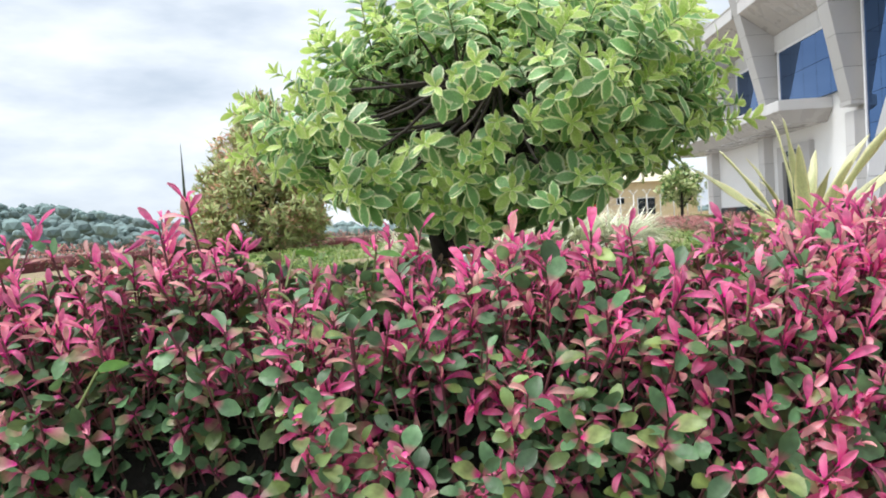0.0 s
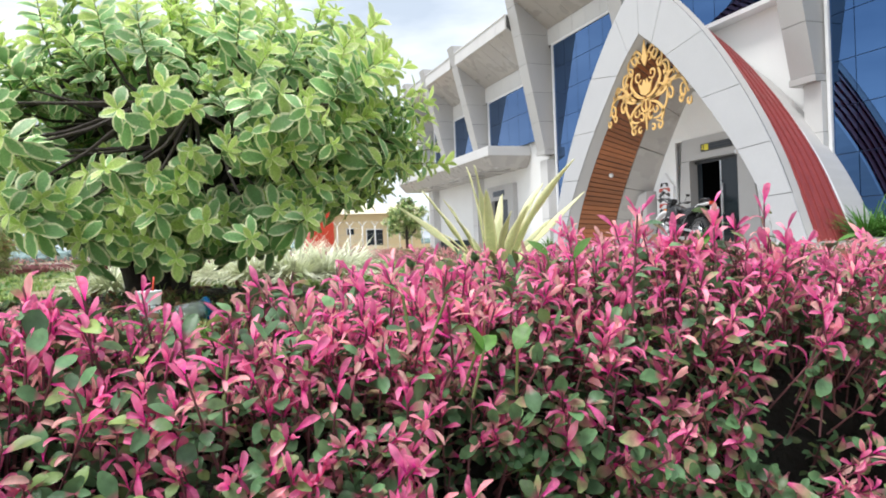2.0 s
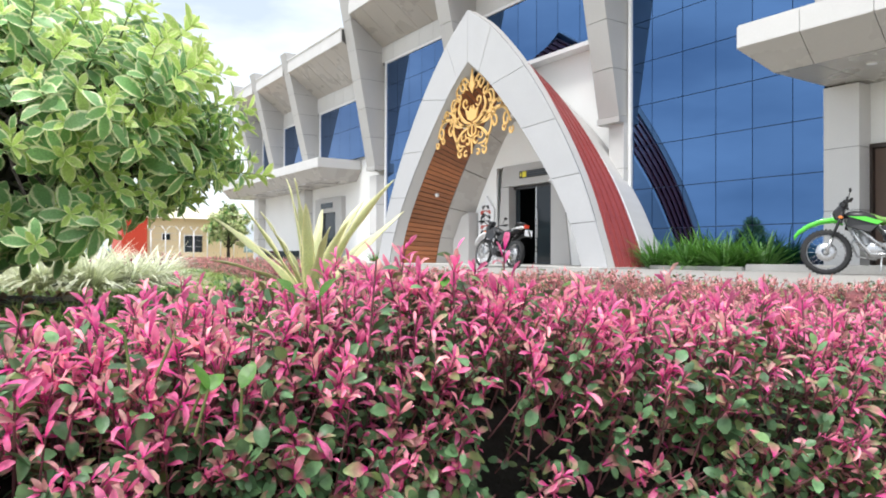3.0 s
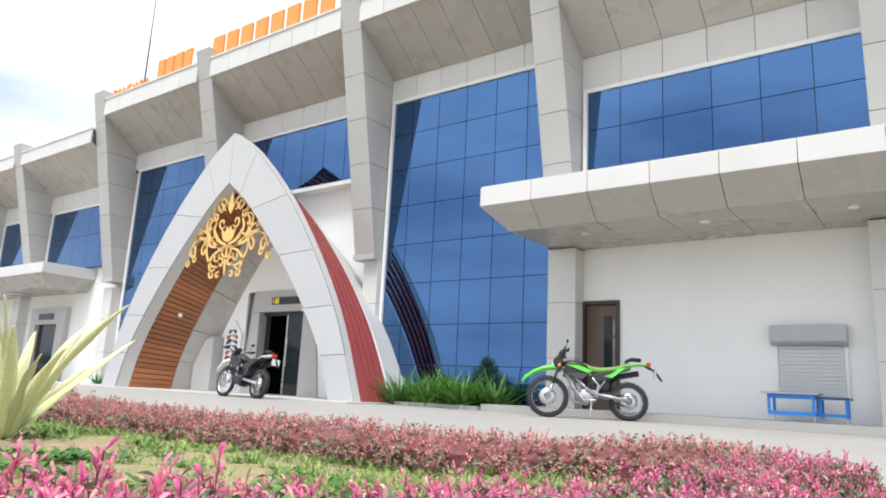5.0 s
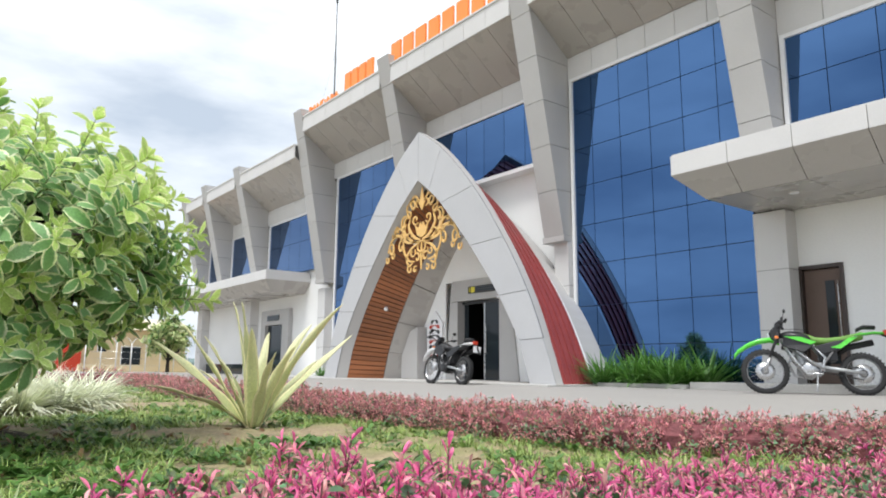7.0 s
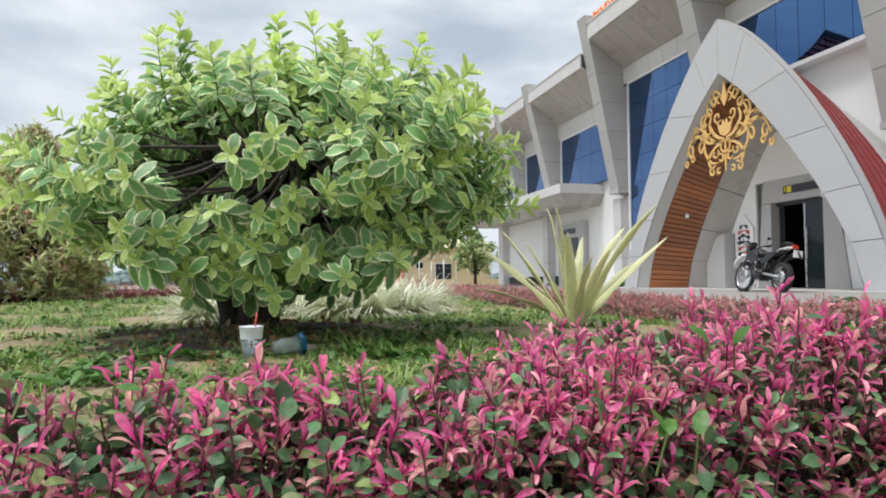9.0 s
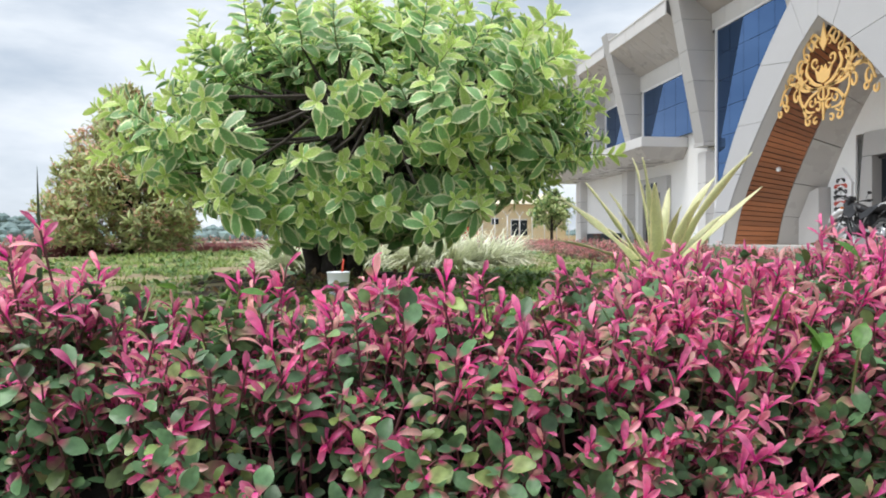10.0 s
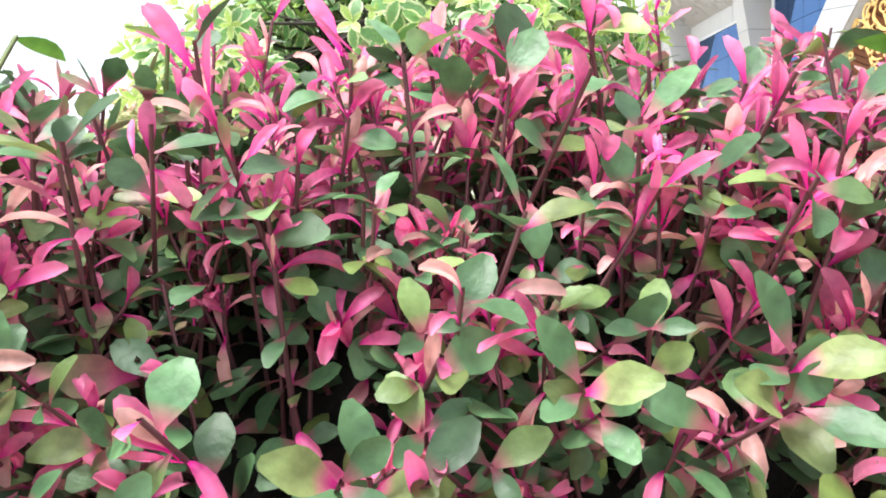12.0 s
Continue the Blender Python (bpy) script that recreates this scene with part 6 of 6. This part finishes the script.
        tubed("swingarm", [(0.12, y * 0.1, 0.4), (0.4, y * 0.1, 0.36), (0.68, y * 0.1, 0.315)], [0.03, 0.028, 0.022], M_ALU, mc)
        tubed("peg", [(0.1, y * 0.1, 0.33), (0.1, y * 0.23, 0.33)], 0.014, M_BLACK, mc, sides=6)
    bm2 = bmesh.new()
    bmesh.ops.create_uvsphere(bm2, u_segments=16, v_segments=10, radius=1, matrix=Matrix.LocRotScale((-0.2, 0, 0.86), Euler((0, radians(12), 0)), (0.25, 0.13, 0.11)))
    for f in bm2.faces:
        f.smooth = True
    part("tank", bm2, M_BLACK, mc)

    def saddle(name, line, wid, thick, m):
        bm3 = bmesh.new()
        prev3 = None
        for (x, z), w in zip(line, wid):
            ring = [bm3.verts.new(v) for v in ((x, -w, z - thick * 0.5), (x, -w * 0.85, z), (x, 0, z + 0.012), (x, w * 0.85, z), (x, w, z - thick * 0.5), (x, w * 0.6, z - thick), (x, -w * 0.6, z - thick))]
            if prev3:
                for k in range(7):
                    bm3.faces.new((prev3[k], prev3[(k + 1) % 7], ring[(k + 1) % 7], ring[k]))
            else:
                bm3.faces.new(ring)
            prev3 = ring
        bm3.faces.new(prev3[::-1])
        bmesh.ops.recalc_face_normals(bm3, faces=bm3.faces[:])
        for f in bm3.faces:
            f.smooth = True
        return part(name, bm3, m, mc)

    saddle("seat", [(-0.08, 0.93), (0.05, 0.87), (0.2, 0.85), (0.4, 0.87), (0.6, 0.92), (0.7, 0.95)], [0.06, 0.09, 0.12, 0.12, 0.1, 0.07], 0.11, seat_m)
    saddle("front_fender", [(-1.12, 0.6), (-1.06, 0.68), (-0.92, 0.78), (-0.75, 0.85), (-0.58, 0.87), (-0.45, 0.83)], [0.035, 0.065, 0.08, 0.085, 0.08, 0.06], 0.07, fender_m)
    saddle("rear_fender", [(0.45, 0.86), (0.65, 0.92), (0.85, 0.95), (1.0, 0.94)], [0.1, 0.1, 0.075, 0.05], 0.03, fender_m)
    saddle("rack", [(0.62, 1.0), (0.72, 1.05), (0.88, 1.04)], [0.06, 0.09, 0.07], 0.05, M_BLACK)
    tubed("plate_bracket", [(0.95, 0, 0.92), (1.1, 0, 0.85), (1.22, 0, 0.68)], 0.02, M_BLACK, mc, sides=6)
    boxed("plate", (1.1, -0.1, 0.72), (1.112, 0.1, 0.86), M_WHITE, mc)
    boxed("tail_lamp", (0.98, -0.06, 0.9), (1.04, 0.06, 0.98), M_REDP, mc, bevel=0.01)
    prismed("headlight_cowl", [(-0.56, -0.09, 0.82), (-0.6, -0.09, 0.95), (-0.5, -0.09, 1.06), (-0.42, -0.09, 1.0), (-0.44, -0.09, 0.84)], (0, 0.18, 0), M_BLACK, mc, bevel=0.02)
    boxed("instruments", (-0.5, -0.08, 1.02), (-0.38, 0.08, 1.12), M_BLACK, mc, bevel=0.02)
    boxed("headlight", (-0.615, -0.06, 0.86), (-0.585, 0.06, 0.95), M_CLEARLAMP, mc, bevel=0.01)
    for y in (-1, 1):
        boxed("indicator", (-0.52, y * 0.16 - 0.03, 0.84), (-0.46, y * 0.16 + 0.03, 0.88), M_ORANGE, mc, bevel=0.01)
    lathed("cylinder", [(0, 0), (0.07, 0), (0.085, 0.03), (0.07, 0.05), (0.085, 0.08), (0.07, 0.1), (0.085, 0.13), (0.07, 0.15), (0.06, 0.24), (0, 0.24)], eng, mc, m=Matrix.Translation((-0.14, 0, 0.44)) @ Matrix.Rotation(radians(-12), 4, "Y"), n=16)
    lathed("crankcase", [(0, -0.12), (0.11, -0.12), (0.13, -0.08), (0.13, 0.08), (0.11, 0.12), (0, 0.12)], M_STEEL if stripe else M_BLACK, mc, m=Matrix.Translation((-0.04, 0, 0.38)) @ Matrix.Rotation(radians(90), 4, "X"), n=20)
    boxed("gearbox", (-0.05, -0.09, 0.3), (0.16, 0.09, 0.48), eng, mc, bevel=0.03)
    boxed("air_box", (0.08, -0.09, 0.5), (0.34, 0.09, 0.72), M_BLACK, mc, bevel=0.02)
    tubed("shock", [(0.2, 0, 0.42), (0.32, 0, 0.74)], 0.035, M_BLACK, mc)
    tubed("exhaust_pipe", [(-0.2, 0.08, 0.62), (-0.34, 0.1, 0.5), (-0.26, 0.12, 0.3), (-0.02, 0.13, 0.25), (0.2, 0.15, 0.42), (0.34, 0.15, 0.62)], 0.02, M_STEEL, mc)
    tubed("silencer", [(0.34, 0.15, 0.62), (0.5, 0.16, 0.74), (0.86, 0.17, 0.82)], [0.035, 0.05, 0.05], M_BLACK, mc, sides=12)
    tubed("chain", [(0.08, -0.07, 0.42), (0.66, -0.06, 0.41), (0.66, -0.06, 0.22), (0.08, -0.07, 0.34)], 0.009, M_BLACK, mc, sides=5)
    tubed("side_stand", [(0.04, -0.12, 0.28), (0.0, -0.3, 0.02)], 0.013, M_ALU, mc, sides=6)
    return mc


motorcycle("green and black trail motorcycle on its stand on the drive", M_GREENP, M_GREENP, M_SEATG, (-5.03, 11.35, 0.02), 30)
motorcycle("black trail motorcycle with white front fender before the arch", M_BLACK, M_WHITE, M_BLACK, (-12.7, 10.2, 0.02), -5, False).scale = (0.97, 0.97, 0.97)

# ---- blue metal bench table under the shutter ----
bench = thing("bench", "blue painted metal stall bench with tilted grey top", "bench", (-2.5, 12.5, 0.15))
for x in (0.02, 0.66):
    for y in (0.0, 0.42):
        boxed("upright", (x, y, 0.1), (x + 0.04, y + 0.04, 0.42), M_BLUE, bench)
        boxed("leg", (x + 0.012, y + 0.012, 0), (x + 0.028, y + 0.028, 0.1), M_SHUT, bench, "thin pale leg")
for y in (-0.002, 0.42):
    boxed("rail", (0.06, y, 0.1), (0.66, y + 0.03, 0.16), M_BLUE, bench)
    boxed("rail", (0.06, y, 0.36), (0.66, y + 0.03, 0.42), M_BLUE, bench)
for x in (0.025, 0.665):
    boxed("stretcher", (x, 0.042, 0.36), (x + 0.03, 0.418, 0.42), M_BLUE, bench)
boxed("top", (-0.06, -0.06, 0.425), (0.76, 0.5, 0.46), M_SHUTBOX, bench, bevel=0.006)
b2 = thing("bench", "small blue metal bench beside the shutter", "bench", (-1.78, 12.75, 0.15))
for x in (0.0, 0.36):
    for y in (0.0, 0.25):
        boxed("upright", (x, y, 0.08), (x + 0.035, y + 0.035, 0.36), M_BLUE, b2)
        boxed("leg", (x + 0.01, y + 0.01, 0), (x + 0.025, y + 0.025, 0.08), M_SHUT, b2, "thin pale leg")
boxed("rail", (0.035, -0.001, 0.1), (0.36, 0.025, 0.15), M_BLUE, b2)
boxed("top", (-0.03, -0.04, 0.365), (0.44, 0.33, 0.4), M_BLUEDARK, b2, bevel=0.006)

# ---- far background ----
def bush(x, y, height, radius, n, seed, mats, label, cone=0.6, leaf_len=0.12, trunk=0.3, wide=0.25, group=""):
    th = thing("tree", label, "tree", (x, y, 0), group=group)
    q = random.Random(seed)
    tubed("trunk", [(0, 0, -0.05), (0.03, 0, height * 0.35), (0, 0.02, height * 0.8)], [0.06 * radius + 0.02, 0.045 * radius + 0.012, 0.01], M_BARK, th)
    tw = []
    for k in range(6):
        t = Heap()
        for j in range(7):
            L = leaf_len * q.uniform(0.7, 1.2)
            t.add(*leaf(L, L * wide, q.uniform(0.1, 0.7), 0.2, 2, 0.5), 0 if q.random() < (0.9 if k < 3 else 0.25) else 1, turn(q.uniform(0, 6.28), q.uniform(-0.2, 1.2), 0, (0, 0, leaf_len * 0.35 * j / 3)))
        tw.append(t.arrays())
    lobes = []
    for k in range(44):
        z = ((k + 0.5) / 44) ** 1.35
        a = k * 2.4 + q.uniform(-0.4, 0.4)
        prof = math.sin(math.pi * (0.16 + 0.84 * z) ** cone) ** 0.8
        rad = radius * prof * q.uniform(0.3, 0.85)
        lobes.append((rad * math.cos(a), rad * math.sin(a), trunk + (height - trunk) * (0.03 + 0.88 * z), radius * q.uniform(0.2, 0.38) * (1.1 - 0.5 * z)))
    ms = {}
    for k in range(n):
        lx, ly, lz, lr = lobes[q.randrange(len(lobes))]
        d = Vector((q.gauss(0, 1), q.gauss(0, 1), q.gauss(0.25, 1))).normalized()
        c = Vector((lx, ly, lz)) + d * lr * q.uniform(0.5, 1.05)
        if c.z < 0.1:
            continue
        rusty = q.random() < 0.08 + 0.5 * max(0.0, d.z) * (c.z / height)
        g = (d + Vector((0, 0, 0.7))).normalized()
        ms.setdefault((q.randrange(3) + (3 if rusty else 0)), []).append(np.array(Matrix.Translation(c) @ up_to(g, q.uniform(0, 6.28)) @ Matrix.Scale(q.uniform(0.7, 1.3), 4)))
    o = link("crown", to_mesh("crown", *join([scatter(tw[i], v) for i, v in ms.items()]), mats), None, th)
    o["kind"] = "stuff"
    for k in range(6):
        a = k * 1.05
        tubed("limb", [(0.02, 0, height * 0.2), (0.35 * radius * math.cos(a), 0.35 * radius * math.sin(a), height * 0.4), (0.7 * radius * math.cos(a), 0.7 * radius * math.sin(a), height * 0.6)], [0.03, 0.02, 0.008], M_BARK, th, sides=6)


bush(-12.9, -3.75, 2.95, 1.35, 5600, 5, [L_OLIVE, L_RUST], "dense olive green bush with reddish young shoots", leaf_len=0.13, trunk=0.15)
bush(-17.0, -0.6, 1.9, 0.8, 500, 6, [L_OLIVE, L_LUSH], "small slender green tree beyond the hedge", trunk=0.8, leaf_len=0.14)
bush(-43, 13.0, 3.2, 1.6, 420, 7, [L_OLIVE, L_LUSH], "green roadside tree beside the terminal", trunk=1.2, leaf_len=0.3, wide=0.4)

far = thing("house", "long cream single-storey house with a red gable", "building", (-50, 0, 0))
boxed("wall", (-6, 9.6, 0), (0, 16.2, 2.75), M_YELLOWB, far)
prismed("roof", [(0.5, 9.4, 2.76), (-6.5, 9.4, 2.76), (-3, 9.4, 3.7)], (0, 7.2, 0), M_ROOFC, far)
prismed("gable", [(0.3, 8.0, 0), (0.3, 9.58, 0), (0.3, 9.58, 2.9), (0.3, 8.8, 3.6), (0.3, 8.0, 2.9)], (-4, 0, 0), M_REDP, far)
for y, z0, z1, w2 in ((12.05, 0.3, 1.6, 0.55), (12.7, 0.3, 1.6, 0.55), (14.0, 1.3, 1.7, 0.4), (14.7, 1.3, 1.7, 0.4), (15.4, 1.3, 1.7, 0.4), (10.6, 1.3, 1.7, 0.5)):
    w = boxed("window", (-0.02, y, z0), (0.04, y + w2, z1), M_TINT, far)
    boxed("frame", (0.041, y - 0.06, z0 - 0.06), (0.06, y, z1 + 0.06), M_WHITE, w)
    boxed("frame", (0.041, y, z1), (0.06, y + w2, z1 + 0.06), M_WHITE, w)
boxed("fence_wall", (2.5, 9, 0), (2.7, 17, 0.45), M_YELLOWB, far)

# far woods and low hills all round, distance haze painted into their colour
q = random.Random(70)
bm = bmesh.new()
bmesh.ops.create_icosphere(bm, subdivisions=1, radius=1)
bv = np.array([tuple(v.co) for v in bm.verts])
bf = [tuple(v.index for v in f.verts) for f in bm.faces]
bm.free()


def skyline(a):
    """Height of the wooded skyline over the horizon, in degrees, by bearing: a hill to the south-west, low elsewhere."""
    d = (math.degrees(a) - 214 + 180) % 360 - 180
    return 0.9 + 2.9 * math.exp(-(d / 9.5) ** 2) + 0.35 * noise.noise((math.cos(a) * 14, math.sin(a) * 14, 0.5))


verts, faces, nv = [], [], 0
for k in range(9000):
    a = q.uniform(0, 6.2832) if k % 3 else math.radians(q.uniform(190, 250))
    dist = q.uniform(150, 260) if k % 2 else q.uniform(300, 420)
    tall = dist * math.tan(math.radians(skyline(a) * (1.0 if dist > 290 else 0.72)))
    s = q.uniform(0.8, 2.1) * (1.5 if dist > 290 else 1)
    z = max(0.5, tall * q.random() ** 0.6 - 0.6 * s)
    p = bv * (1 + 0.3 * np.array([noise.noise(Vector(v) * 1.7 + Vector((k, 0, 0))) for v in bv]))[:, None] * np.array((s, s, s * 0.8)) + np.array((dist * math.cos(a), dist * math.sin(a), z))
    verts.append(p)
    faces += [tuple(i + nv for i in f) for f in bf]
    nv += len(bv)
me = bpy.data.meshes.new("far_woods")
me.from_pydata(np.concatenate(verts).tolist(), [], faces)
me.materials.append(M_WOODS_HAZE)
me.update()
tagged(new("far_woods", me), "green line of distant woods and low hills with haze painted in", "woods", kind="stuff")
tagged(boxed("road", (-90, -60, -0.05), (-24, -6.6, 0.0), M_PAVE), "pale grey road beyond the border hedge", "road", kind="structure")

fence = thing("fence", "thin wire fence on pale forked posts before the cream house", "fence", (-45.5, 9.0, 0))
for k in range(9):
    y = 0.85 * k
    post = tubed("post", [(0, y, -0.05), (0, y, 1.75)], 0.035, M_WHITE, fence, sides=6)
    for sg in (-1, 1):
        tubed("arm", [(0, y, 1.72), (0.05, y + sg * 0.25, 2.05)], 0.025, M_WHITE, post, sides=5)
for z in (0.4, 0.8, 1.2, 1.6):
    tubed("wire", [(0.04, 0, z), (0.04, 6.8, z)], 0.008, M_STEEL, fence, sides=4)
for sg in (-1, 1):
    tubed("wire", [(0.06, sg * 0.25, 2.03), (0.06, 6.8 + sg * 0.25, 2.03)], 0.008, M_STEEL, fence, sides=4)
